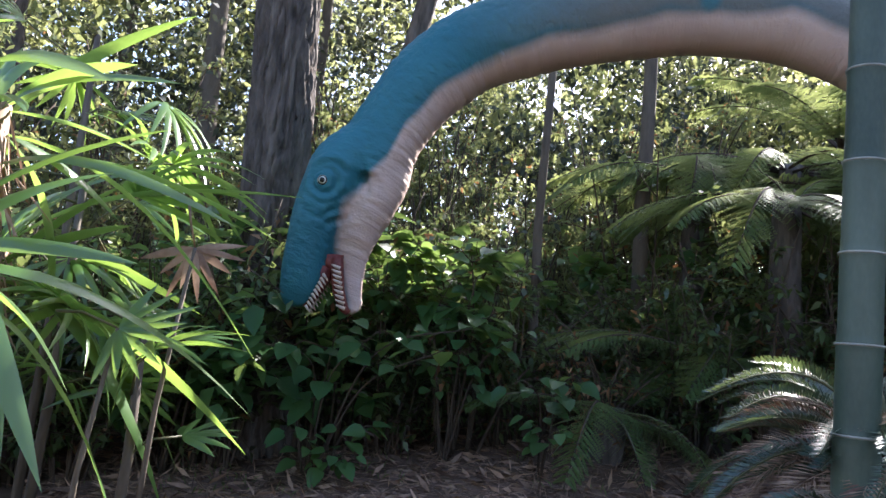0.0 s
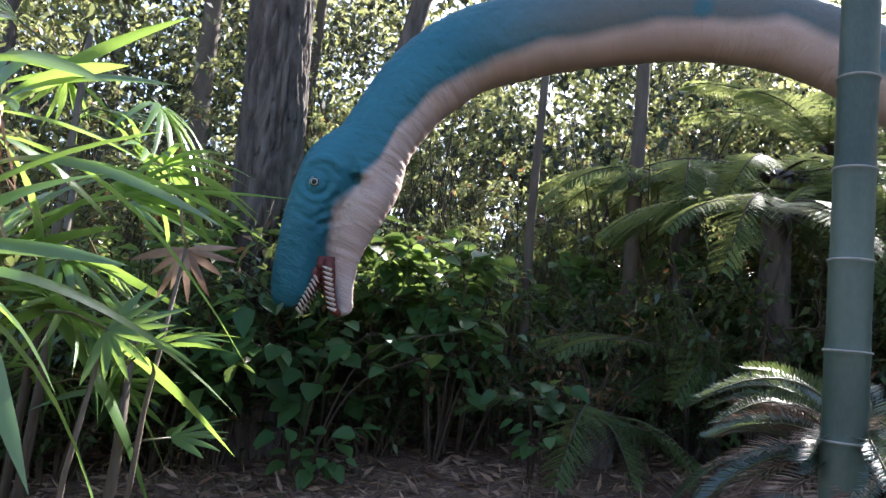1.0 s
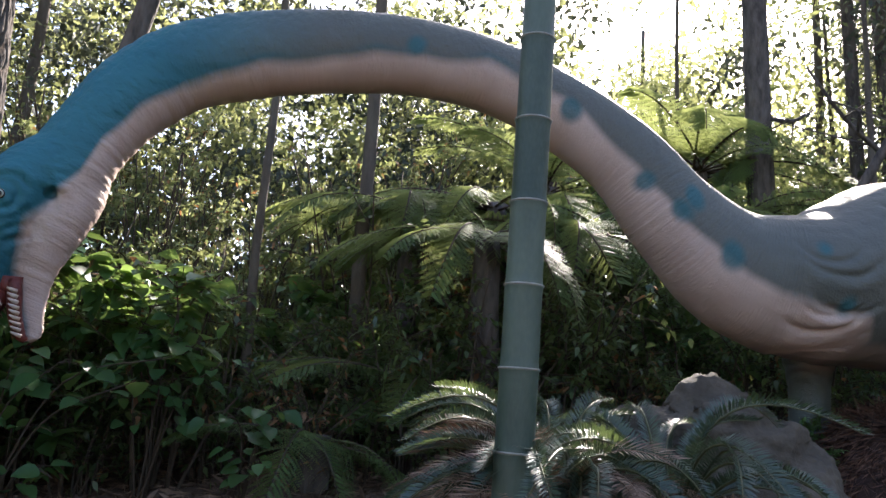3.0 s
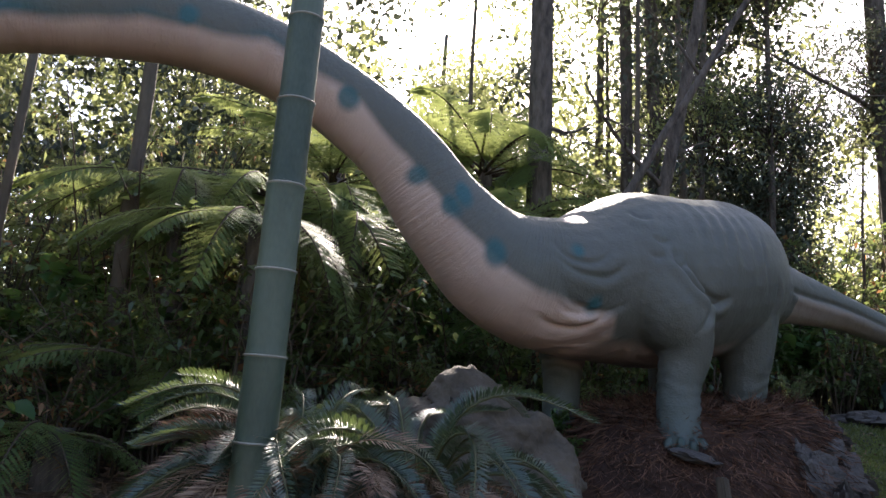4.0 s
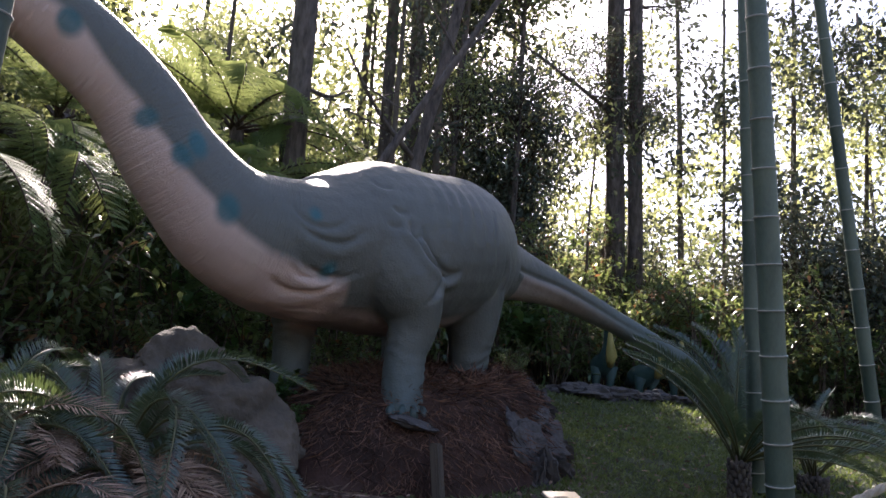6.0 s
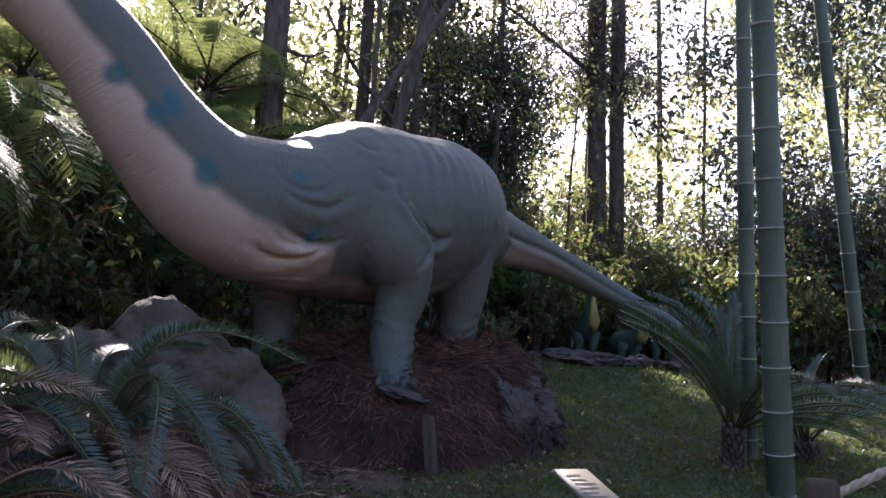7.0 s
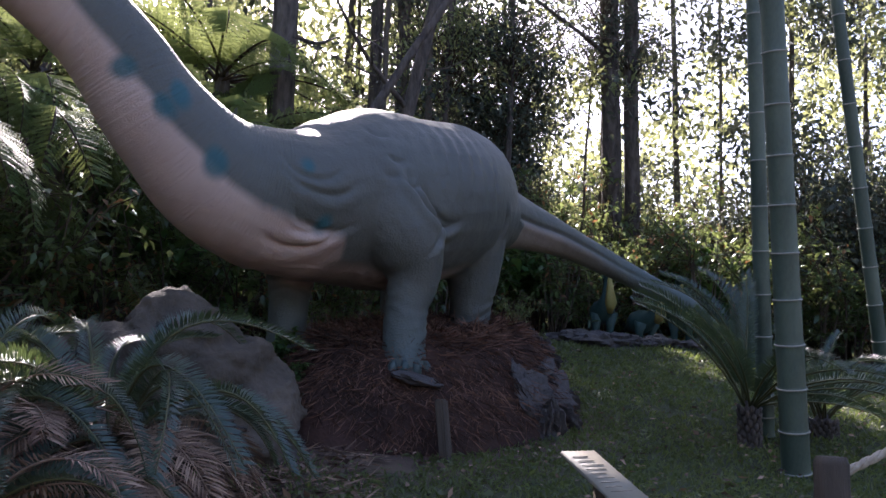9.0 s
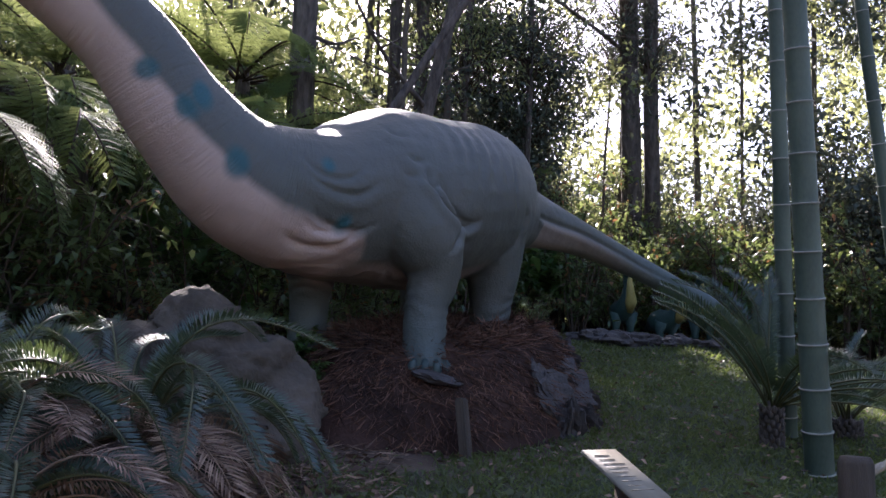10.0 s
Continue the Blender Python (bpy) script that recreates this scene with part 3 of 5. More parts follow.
def boulder():
    b = Builder(m_rock)
    for (x, y, z), rad, seed in (((2.86, 3.42, 1.42), (0.36, 0.34, 0.34), 3), ((2.80, 3.47, 1.63), (0.21, 0.2, 0.24), 8), ((2.7, 3.55, 1.5), (0.36, 0.3, 0.2), 29), ((2.55, 3.72, 1.42), (0.24, 0.24, 0.27), 5), ((2.72, 3.6, 1.35), (0.3, 0.3, 0.3), 17), ((3.08, 3.2, 1.3), (0.24, 0.22, 0.30), 11), ((2.95, 3.3, 1.15), (0.42, 0.36, 0.34), 14), ((2.97, 3.3, 1.42), (0.32, 0.28, 0.27), 19), ((2.75, 3.5, 1.2), (0.42, 0.36, 0.36), 23)):
        v, f = blob_mesh(rad, seed, 0.24, 1.2, 5, 1.0)
        b.add(v + np.array((x, y, z)), f)
    raw = new("raw", b.mesh("raw"))
    rm = raw.modifiers.new("r", "REMESH")
    rm.mode, rm.voxel_size = "VOXEL", 0.018
    sm = raw.modifiers.new("s", "SMOOTH")
    sm.factor, sm.iterations = 0.5, 3
    me = bpy.data.meshes.new_from_object(raw.evaluated_get(bpy.context.evaluated_depsgraph_get()))
    bpy.data.objects.remove(raw)
    for v in me.vertices:
        c = v.co
        v.co += v.normal * (0.03 * noise.noise(c * 4.0) + 0.012 * noise.noise(c * 14.0) + 0.010 * noise.noise(c * 34.0) + 0.05 * (abs((c.z * 4.6 + 1.3 * noise.noise(c * 1.6)) % 1.0 - 0.35) ** 0.6 - 0.4) - 0.09 * max(0.0, 0.25 - abs(noise.noise(Vector((c.x, c.y, c.z * 2.2)) * 3.0 + Vector((4, 1, 2))))))
    me.materials.append(m_rock)
    for p in me.polygons:
        p.use_smooth = True
    tagged(new("boulder", me), "grey-brown layered boulder with a sunlit top behind cycads", "boulder")


boulder()


def mound_z(x, y):
    """Height of the statue's earth mound over the ground."""
    u = math.hypot((x - 4.45) / 1.05, (y - 3.38) / 0.78) + 0.10 * noise.noise(Vector((x * 2.2, y * 2.2, 3.0)))
    top = 0.50 + 0.05 * (x - 4)
    return top * (1 - min(1.0, max(0.0, (u - 0.62) / 0.42)) ** 1.5) + 0.05 * noise.noise(Vector((x * 5, y * 5, 0))) if u < 1.06 else -0.1


def mound():
    xs, ys = np.linspace(3.1, 5.9, 110), np.linspace(2.3, 4.5, 90)
    v = [(x, y, ground_z(x, y) + mound_z(x, y)) for y in ys for x in xs]
    k = len(xs)
    f = [(j * k + i, j * k + i + 1, (j + 1) * k + i + 1, (j + 1) * k + i) for j in range(len(ys) - 1) for i in range(k - 1)]
    Builder(m_soil).add(v, f).part("earth_mound")
    tagged(bpy.data.objects["earth_mound"], "reddish earth mound covered in pine needles under the statue", "mound")
    rng = np.random.default_rng(5)
    # flat stones set into the flank
    for i in range(46):
        a = radians(rng.uniform(-85, 20))
        rr = rng.uniform(0.86, 1.05)
        x, y = 4.45 + 1.05 * rr * math.cos(a), 3.38 + 0.78 * rr * math.sin(a)
        z = ground_z(x, y) + max(0.03, mound_z(x, y)) + 0.03
        vv, ff = blob_mesh((rng.uniform(0.05, 0.19), rng.uniform(0.018, 0.035), rng.uniform(0.05, 0.13)), i + 20, 0.6, 1.9, 3)
        ob = Builder(m_slab).add(vv, ff).part("mound_stone", smooth=False)
        ob.matrix_world = pose(x, y, z, rng.uniform(-55, 10), rng.uniform(-60, 60), math.degrees(a) + 90 + rng.uniform(-45, 45))
        tagged(ob, "dark slab of stone set into the mound's flank", "stone", "stones in the mound")
    # stone at the fore foot and wooden stake below it
    vv, ff = blob_mesh((0.19, 0.12, 0.03), 77, 0.3, 1.3, 3)
    ob = Builder(m_slab).add(vv, ff).part("foot_stone", smooth=False)
    ob.matrix_world = pose(3.93, 2.93, 1.485, 14, 4, 12)
    tagged(ob, "flat tilted stone under the statue's fore foot", "stone")
    b = Builder(m_wood)
    b.add(*rounded_box(0.115, 0.04, 0.46, 0.008))
    ob = b.part("wooden_stake", smooth=False)
    ob.matrix_world = pose(3.8, 2.62, 1.17, -8, 3, 25)
    tagged(ob, "short weathered wooden stake in the mound", "stake")
    # strewn needles
    b = Builder(m_needles)
    k = 22000
    a, r = rng.uniform(0, 2 * np.pi, k), 1.02 * np.sqrt(rng.uniform(0, 1, k))
    x, y = 4.45 + 1.05 * r * np.cos(a), 3.38 + 0.78 * r * np.sin(a)
    z = np.array([ground_z(p, q) + max(0, mound_z(p, q)) for p, q in zip(x, y)]) + rng.uniform(0, 0.02, k)
    way = np.stack([np.cos(a) * 0.4 + rng.normal(0, 0.6, k), np.sin(a) * 0.4 + rng.normal(0, 0.6, k), -0.45 * (r > 0.7) + rng.normal(0, 0.2, k)], 1)
    b.blades(np.stack([x, y, z], 1), way, rng.normal(size=(k, 3)), rng.uniform(0.05, 0.17, k), 0.0058)
    tagged(b.part("mound_needles"), "red-brown pine needles strewn over the mound", "pine needles", kind="stuff")


def rounded_box(w, d, h, bev=0.006):
    bm = bmesh.new()
    bmesh.ops.create_cube(bm, size=1)
    bmesh.ops.scale(bm, vec=(w, d, h), verts=bm.verts)
    bmesh.ops.bevel(bm, geom=bm.edges[:], offset=bev, segments=2, affect="EDGES")
    out = [tuple(v.co) for v in bm.verts], [[v.index for v in f.verts] for f in bm.faces]
    bm.free()
    return out


def box(w, d, h):
    v = [(sx * w / 2, sy * d / 2, sz * h / 2) for sz in (-1, 1) for sy in (-1, 1) for sx in (-1, 1)]
    return v, [(0, 2, 3, 1), (4, 5, 7, 6), (0, 1, 5, 4), (2, 6, 7, 3), (0, 4, 6, 2), (1, 3, 7, 5)]


m_needles = mat("red_needles", (0.02, 0.011, 0.008), (0.21, 0.105, 0.068), rough=0.85, scale=5, fine=60, bump=0, island=0.9)
m_soil = mat("mound_soil", (0.02, 0.012, 0.01), (0.09, 0.046, 0.034), rough=0.95, scale=4, fine=50, bump=0.8)
mound()


# ---- bamboo ----
def bamboo(base, top, radius, spacing, first, label, seed):
    """A culm with swollen white-ringed nodes, each internode a part."""
    base, top = np.array(base, float), np.array(top, float)
    length = np.linalg.norm(top - base)
    th = empty("bamboo_culm", Matrix.Translation(base), label, "bamboo", "bamboo culms")
    way = unit(top - base)
    s, i = first - spacing, 0
    rng = np.random.default_rng(seed)
    while s < length:
        e = min(length, s + spacing)
        a = max(s, 0)
        r = radius * (1 - 0.5 * (a / length))
        if e - a > 0.02:
            p = [way * (a + (e - a) * u) for u in (0, 0.03, 0.1, 0.5, 0.9, 0.97, 1)]
            Builder(m_bamboo).tube(p, [r * 1.03, r * 0.99, r * 0.97, r * 0.965, r * 0.97, r * 0.99, r * 1.03], 24).part("internode", th)
            Builder(m_node).tube([way * (e - 0.0045), way * (e - 0.002), way * (e + 0.002), way * (e + 0.0045)], [r * 1.01, r * 1.06, r * 1.06, r * 1.01], 24).part("node_ring", th)
        s = e + 0.0
        spacing *= 1.03
        i += 1
    return th


bamboo((1.432, 2.685, 0.7), (1.432, 2.38, 7.5), 0.078, 0.27, 0.195, "thick green bamboo culm with pale node rings", 1)
bamboo((5.05, 1.37, 1.0), (4.05, 1.215, 7.0), 0.072, 0.20, 0.1, "green bamboo culm with pale node rings", 2)
bamboo((5.97, 1.83, 1.2), (4.83, 1.5, 8.5), 0.055, 0.24, 0.12, "green bamboo culm with faint node rings", 3)
bamboo((7.53, 1.475, 1.5), (5.85, 1.7, 9.0), 0.055, 0.26, 0.1, "slender leaning bamboo culm beyond the lawn", 4)


# ---- cycads, ferns and palms ----
def frond_mesh(name, length, arch, leaf, pairs, vee, mats, seed, width=0.012, droop=0.1, tilt=0.9, taper=0.35):
    """A feather-shaped frond along +x: a bending stalk with a row of narrow leaflets on both sides."""
    rng = np.random.default_rng(seed)
    u = np.linspace(0, 1, 14)
    line = np.stack([length * (u - 0.12 * arch * u**3), 0.03 * length * np.sin(u * 3 + seed), length * arch * (0.45 * u - 0.62 * u**2.2)], 1)
    b = Builder(*mats)
    b.tube(line, np.linspace(0.008, 0.002, 14) * (length / 0.9) ** 0.5, 5, 1)
    t = np.repeat(np.linspace(0.14, 0.995, pairs), 2) + rng.normal(0, 0.002, pairs * 2)
    base = np.stack([np.interp(t, u, line[:, k]) for k in range(3)], 1)
    tan = unit(np.stack([np.interp(t, u, np.gradient(line[:, k], u)) for k in range(3)], 1))
    sgn = np.tile([1.0, -1.0], pairs)[:, None]
    side = unit(np.cross([0, 0, 1.0], tan))
    up = np.cross(tan, side)
    fwd = (0.35 + tilt * t**2)[:, None]
    way = side * sgn + up * vee + tan * fwd + rng.normal(0, 0.07, (pairs * 2, 3))
    ln = leaf * (np.sin(np.pi * (0.12 + 0.80 * t)) ** taper) * rng.uniform(0.88, 1.1, pairs * 2)
    b.blades(base, way, tan, ln, width, 0, droop, steps=2)
    return b.mesh(name)


def cycad(x, y, z, fronds, length, label, seed, spread=(15, 70), dry=0, bias=None, trunk=0.25, arch=0.7, girth=1.0, dry_rise=(-30, 5)):
    rng = np.random.default_rng(seed)
    th = empty("cycad", pose(x, y, z), label, "cycad", "cycads")
    b = Builder(m_bark)
    b.tube([(0, 0, -0.2), (0, 0, 0), (0, 0, trunk * 0.6), (0, 0, trunk)], [0.13 * girth, 0.14 * girth, 0.12 * girth, 0.05 * girth], 14, 0, 0.06, rng)
    for i in range(70):
        a, h = i * 2.4, -0.05 + trunk * i / 70
        p = np.array([0.12 * girth * math.cos(a), 0.12 * girth * math.sin(a), h])
        b.tube([p, p * [1.35, 1.35, 1] + [0, 0, 0.035]], [0.02, 0.008], 5)
    b.part("trunk", th)
    meshes = [frond_mesh("frond", length * (0.85 + 0.1 * k), arch + 0.2 * k, 0.085 * length / 0.9, 104, 0.75, (m_cycad, m_cycstalk), seed + k, 0.0068, 0.05) for k in range(4)]
    drym = [frond_mesh("dry_frond", length * 0.8, 1.1, 0.13, 45, 0.3, (m_straw, m_straw), seed + 9, 0.008, 0.15)]
    for i in range(fronds + dry):
        ob = new("frond" if i < fronds else "dry_frond", meshes[i % 4] if i < fronds else drym[0])
        ob.parent = th
        az = i * 137.5 + rng.uniform(-20, 20)
        if bias is not None and rng.random() < 0.35:
            az = bias + rng.uniform(-60, 60)
        el = spread[0] + (spread[1] - spread[0]) * (((i * 0.618) % 1.0)) if i < fronds else rng.uniform(*dry_rise)
        ob.matrix_local = pose(0, 0, trunk * 0.9, 0, 0, az) @ pose(0.04, 0, 0, rng.uniform(-25, 25), -el, 0)
    return th


m_cycstalk = mat("frond_stalk", (0.04, 0.05, 0.02), (0.12, 0.11, 0.045), rough=0.5, scale=8, fine=60, bump=0)
cycad(1.76, 3.05, 0.94, 28, 0.8, "sprawling cycad with glossy dark green feather fronds", 11, (5, 60), 30, 185, 0.3, 1.05, dry_rise=(-10, 50))
cycad(2.2, 2.85, 1.02, 20, 0.78, "low cycad with arching fronds and some dry ones", 12, (5, 60), 18, 320, 0.24, 1.2)
cycad(1.66, 2.62, 0.88, 18, 0.72, "low cycad with arching dark fronds", 16, (0, 50), 14, 0, 0.2, 1.1, dry_rise=(-10, 40))
cycad(5.55, 1.78, ground_z(5.55, 1.78), 24, 0.92, "upright cycad on the lawn with stiff dark fronds", 13, (-10, 86), 0, None, 0.27, 0.3, 0.42)
cycad(6.35, 1.6, ground_z(6.35, 1.6), 16, 0.8, "cycad at the lawn's edge with arching fronds", 14, (15, 70), 0, None, 0.14, 0.6, 0.6)


def fern_mesh(name, length, arch, seed, pin=0.22, pairs=24, sub=14):
    """A twice-divided frond along +x."""
    rng = np.random.default_rng(seed)
    u = np.linspace(0, 1, 14)
    line = np.stack([length * (u - 0.15 * arch * u**3), 0.04 * length * np.sin(2.4 * u + seed), length * arch * (0.42 * u - 0.66 * u**2.3)], 1)
    b = Builder(m_fern, m_twig)
    b.tube(line, np.linspace(0.011, 0.003, 14), 5, 1)
    for i in range(pairs):
        t = 0.12 + 0.87 * i / pairs
        p = np.array([np.interp(t, u, line[:, k]) for k in range(3)])
        tan = unit(np.array([np.interp(t, u, np.gradient(line[:, k], u)) for k in range(3)]))
        side = unit(np.cross([0, 0, 1.0], tan))
        ln = pin * length / 1.2 * math.sin(math.pi * (0.15 + 0.8 * t)) ** 0.8
        for sg in (1, -1):
            way = unit(side * sg + tan * (0.35 + 0.4 * t) + rng.normal(0, 0.06, 3) - np.array([0, 0, 0.12]))
            w = np.linspace(0.05, 0.98, sub)
            bs = np.repeat(p + way * ln * w[:, None] - np.array([0, 0, 0.15]) * ln * (w**2)[:, None], 2, 0)
            lat = unit(np.cross(np.cross(way, side * sg) + np.array([0, 0, 1.0]), way))
            sgn2 = np.tile([1.0, -1.0], sub)[:, None]
            ww = np.repeat(w, 2)
            b.blades(bs, lat * sgn2 + way * 0.5, np.repeat(way[None], sub * 2, 0), 0.033 * length / 1.2 * (1.05 - ww) + 0.007, 0.010 * length / 1.2 + 0.001, 0, 0.1)
    return b.mesh(name)


FERN = [fern_mesh("frond", 1.25, 0.6 + 0.15 * k, 40 + k) for k in range(4)]


def tree_fern(x, y, z, trunk, fronds, size, label, seed, spread=(-5, 55), lean=(0, 0)):
    rng = np.random.default_rng(seed)
    th = empty("tree_fern", pose(x, y, z), label, "tree fern", "tree ferns")
    b = Builder(m_bark)
    line = [(lean[0] * u, lean[1] * u, -0.2 + (trunk + 0.2) * u) for u in np.linspace(0, 1, 8)]
    b.tube(line, np.linspace(0.12, 0.08, 8), 12, 0, 0.09, rng)
    b.part("trunk", th)
    for i in range(fronds):
        ob = new("frond", FERN[i % 4])
        ob.parent = th
        el = spread[0] + (spread[1] - spread[0]) * ((i * 0.618) % 1.0)
        ob.matrix_local = pose(lean[0], lean[1], trunk - 0.05, 0, 0, i * 137.5 + rng.uniform(-15, 15)) @ pose(0.03, 0, 0, rng.uniform(-25, 25), -el, 0) @ Matrix.Scale(size * rng.uniform(0.85, 1.1), 4)
    return th


tree_fern(2.4, 5.55, 1.3, 1.95, 18, 1.05, "tree fern with backlit yellow-green fronds", 51, (-22, 20))
tree_fern(1.05, 4.75, 1.05, 0.4, 11, 0.8, "shaded tree fern with drooping dark green fronds", 52, (-25, 40))
tree_fern(1.75, 5.6, 1.15, 2.0, 17, 0.95, "tree fern with drooping green fronds", 53, (-22, 20))
tree_fern(5.3, 7.1, 1.7, 2.75, 20, 1.45, "tall tree fern with sunlit yellow fronds above the statue's back", 54, (-12, 62))
tree_fern(3.3, 6.6, 1.5, 2.3, 17, 1.2, "tall tree fern with sunlit fronds", 56, (-12, 60))
tree_fern(5.0, 6.6, 1.6, 1.5, 24, 1.55, "large tree fern with upright sunlit fronds behind the neck", 68, (18, 78))
tree_fern(2.05, 4.75, 1.25, 1.55, 18, 0.95, "tree fern with hanging bright green fronds", 61, (-35, 25))
tree_fern(2.95, 5.35, 1.4, 1.6, 20, 1.05, "tree fern with dark drooping fronds behind the neck", 62, (-30, 40))
tree_fern(3.2, 6.1, 1.5, 1.75, 20, 1.1, "tree fern with long arching fronds", 64, (-20, 55))
tree_fern(1.75, 5.0, 1.1, 0.7, 14, 0.9, "low tree fern with dark fronds", 66, (-20, 45))
tree_fern(3.2, 4.9, 1.4, 0.5, 12, 0.75, "low fern in deep shade under the neck", 67, (-10, 50))
tree_fern(5.3, 5.6, 1.5, 1.7, 16, 1.1, "tree fern behind the statue's back", 59, (-10, 55))


def fan_leaf(name, length, segs, width, seed, droop=0.35, spread=150, mats=None):
    """A fan-shaped palm leaf along +x on a stalk: long segments from one hub."""
    rng = np.random.default_rng(seed)
    b = Builder(*(mats or (m_palm, m_cycstalk)))
    stalk = length * 0.9
    b.tube([(0, 0, 0), (stalk * 0.5, 0, 0.04), (stalk, 0, 0)], [0.006, 0.005, 0.004], 5, 1)
    a = np.radians(np.linspace(-spread / 2, spread / 2, segs) + rng.normal(0, 4, segs))
    way = np.stack([np.cos(a), np.sin(a), rng.normal(0.05, 0.1, segs)], 1)
    side = np.stack([-np.sin(a), np.cos(a), np.zeros(segs)], 1)
    b.blades(np.repeat([[stalk, 0, 0]], segs, 0), way, side, length * rng.uniform(0.75, 1.1, segs), width * rng.uniform(0.8, 1.15, segs), 0, droop, steps=5, peak=0.4)
    return b.mesh(name)


def strap_mesh(name, length, width, droop, seed):
    b = Builder(m_palm)
    b.blades([[0, 0, 0]], [[1, 0, 0.0]], [[0, 1, 0.15]], [length], [width], 0, droop, steps=9, peak=0.6)
    return b.mesh(name)


def dracaena(x, y, z, trunk, leaves, length, label, seed, tilt=(0, 0)):
    """A cane with a fibrous skirt and long strap leaves."""
    rng = np.random.default_rng(seed)
    th = empty("palm", pose(x, y, z), label, "palm", "palms")
    b = Builder(m_straw)
    line = [(tilt[0] * u, tilt[1] * u, -0.2 + (trunk + 0.2) * u) for u in np.linspace(0, 1, 8)]
    b.tube(line, 0.055, 10, 0, 0.15, rng)
    b.part("trunk", th, "brown fibrous trunk")
    b = Builder(m_straw)
    k = 420
    u, a = rng.uniform(0.25, 1, k), rng.uniform(0, 6.28, k)
    p = np.stack([tilt[0] * u + 0.055 * np.cos(a), tilt[1] * u + 0.055 * np.sin(a), u * trunk], 1)
    b.blades(p, np.stack([0.35 * np.cos(a), 0.35 * np.sin(a), -np.ones(k)], 1) + rng.normal(0, 0.15, (k, 3)), rng.normal(size=(k, 3)), rng.uniform(0.08, 0.28, k), 0.010, steps=2)
    b.part("dead_fibre", th, "hanging dry brown fibres")
    straps = [strap_mesh("leaf", length * (0.8 + 0.15 * i), 0.05 + 0.006 * i, 0.3 + 0.2 * i, i) for i in range(4)]
    for i in range(leaves):
        ob = new("leaf", straps[int(rng.integers(4))])
        ob.parent = th
        ob.matrix_local = pose(tilt[0], tilt[1], trunk * rng.uniform(0.88, 1.0), 0, 0, i * 137.5 + rng.uniform(-25, 25)) @ pose(0.03, 0, 0, rng.uniform(-50, 50), -rng.uniform(-20, 70), 0)
    return th


def fan_palm(x, y, z, fans, height, length, label, seed, segs=11):
    rng = np.random.default_rng(seed)
    th = empty("fan_palm", pose(x, y, z), label, "palm", "palms")
    b = Builder(m_bark_thin)
    b.tube([(0, 0, -0.2), (0.02, 0.01, height * 0.5), (0.0, 0.03, height)], [0.022, 0.02, 0.015], 8, 0, 0.05, rng)
    b.part("cane", th)
    ms = [fan_leaf("fan", length * (0.85 + 0.15 * k), segs, 0.036, seed + k, 0.3 + 0.15 * k) for k in range(3)]
    for i in range(fans):
        ob = new("fan", ms[i % 3])
        ob.parent = th
        h = height * (0.35 + 0.65 * (i + 1) / fans)
        ob.matrix_local = pose(0, 0, h, 0, 0, i * 137.5 + rng.uniform(-30, 30)) @ pose(0, 0, 0, rng.uniform(-40, 40), -rng.uniform(-25, 45), 0)
    return th


dracaena(-1.33, 2.25, 0.45, 1.75, 26, 0.62, "slender palm with brown fibrous trunk and long green strap leaves", 61)
dracaena(-1.6, 2.75, 0.55, 1.3, 26, 0.65, "palm with long glossy strap leaves in sun", 62, (0.05, 0))
fan_palm(-1.5, 3.2, 0.7, 9, 1.5, 0.36, "lady palm with split fan leaves in sun", 64)
fan_palm(-1.75, 3.6, 0.8, 10, 2.2, 0.42, "tall lady palm with split fan leaves", 65)
fan_palm(-1.08, 3.0, 0.65, 5, 0.95, 0.3, "small lady palm with pale split fan leaves", 66, 8)


dracaena(-1.06, 1.6, 0.2, 1.6, 18, 0.56, "palm beside the path with long arching leaves in sun", 67)


def hanging_fan(name, place, turn, mats, label, seed, segs, length, droop):
    """One more fan on a thin stalk of its own, low on the palms."""
    th = empty(name, pose(*place), label, "palm", "palms")
    b = Builder(m_bark_thin)
    drop = place[2] - ground_z(place[0], place[1])
    b.tube([(-0.1, 0.05, -drop - 0.1), (-0.07, 0.03, -drop * 0.5), (0, 0, 0)], [0.012, 0.01, 0.007], 6)
    b.part("cane", th)
    ob = new("fan", fan_leaf("fan", length, segs, 0.03, seed, droop, 170, mats))
    ob.parent = th
    ob.matrix_local = pose(0, 0, 0, *turn) @ pose(-length * 0.9, 0, 0)


hanging_fan("fan_palm", (-0.96, 2.5, 1.58), (60, 10, -5), (m_palm, m_cycstalk), "lady palm with one pale fan leaf in sun", 71, 9, 0.24, 0.1)
hanging_fan("dry_fan_palm", (-0.86, 2.82, 1.9), (80, 75, 0), (m_straw, m_straw), "lady palm with a withered brown hanging fan", 72, 9, 0.2, 0.3)


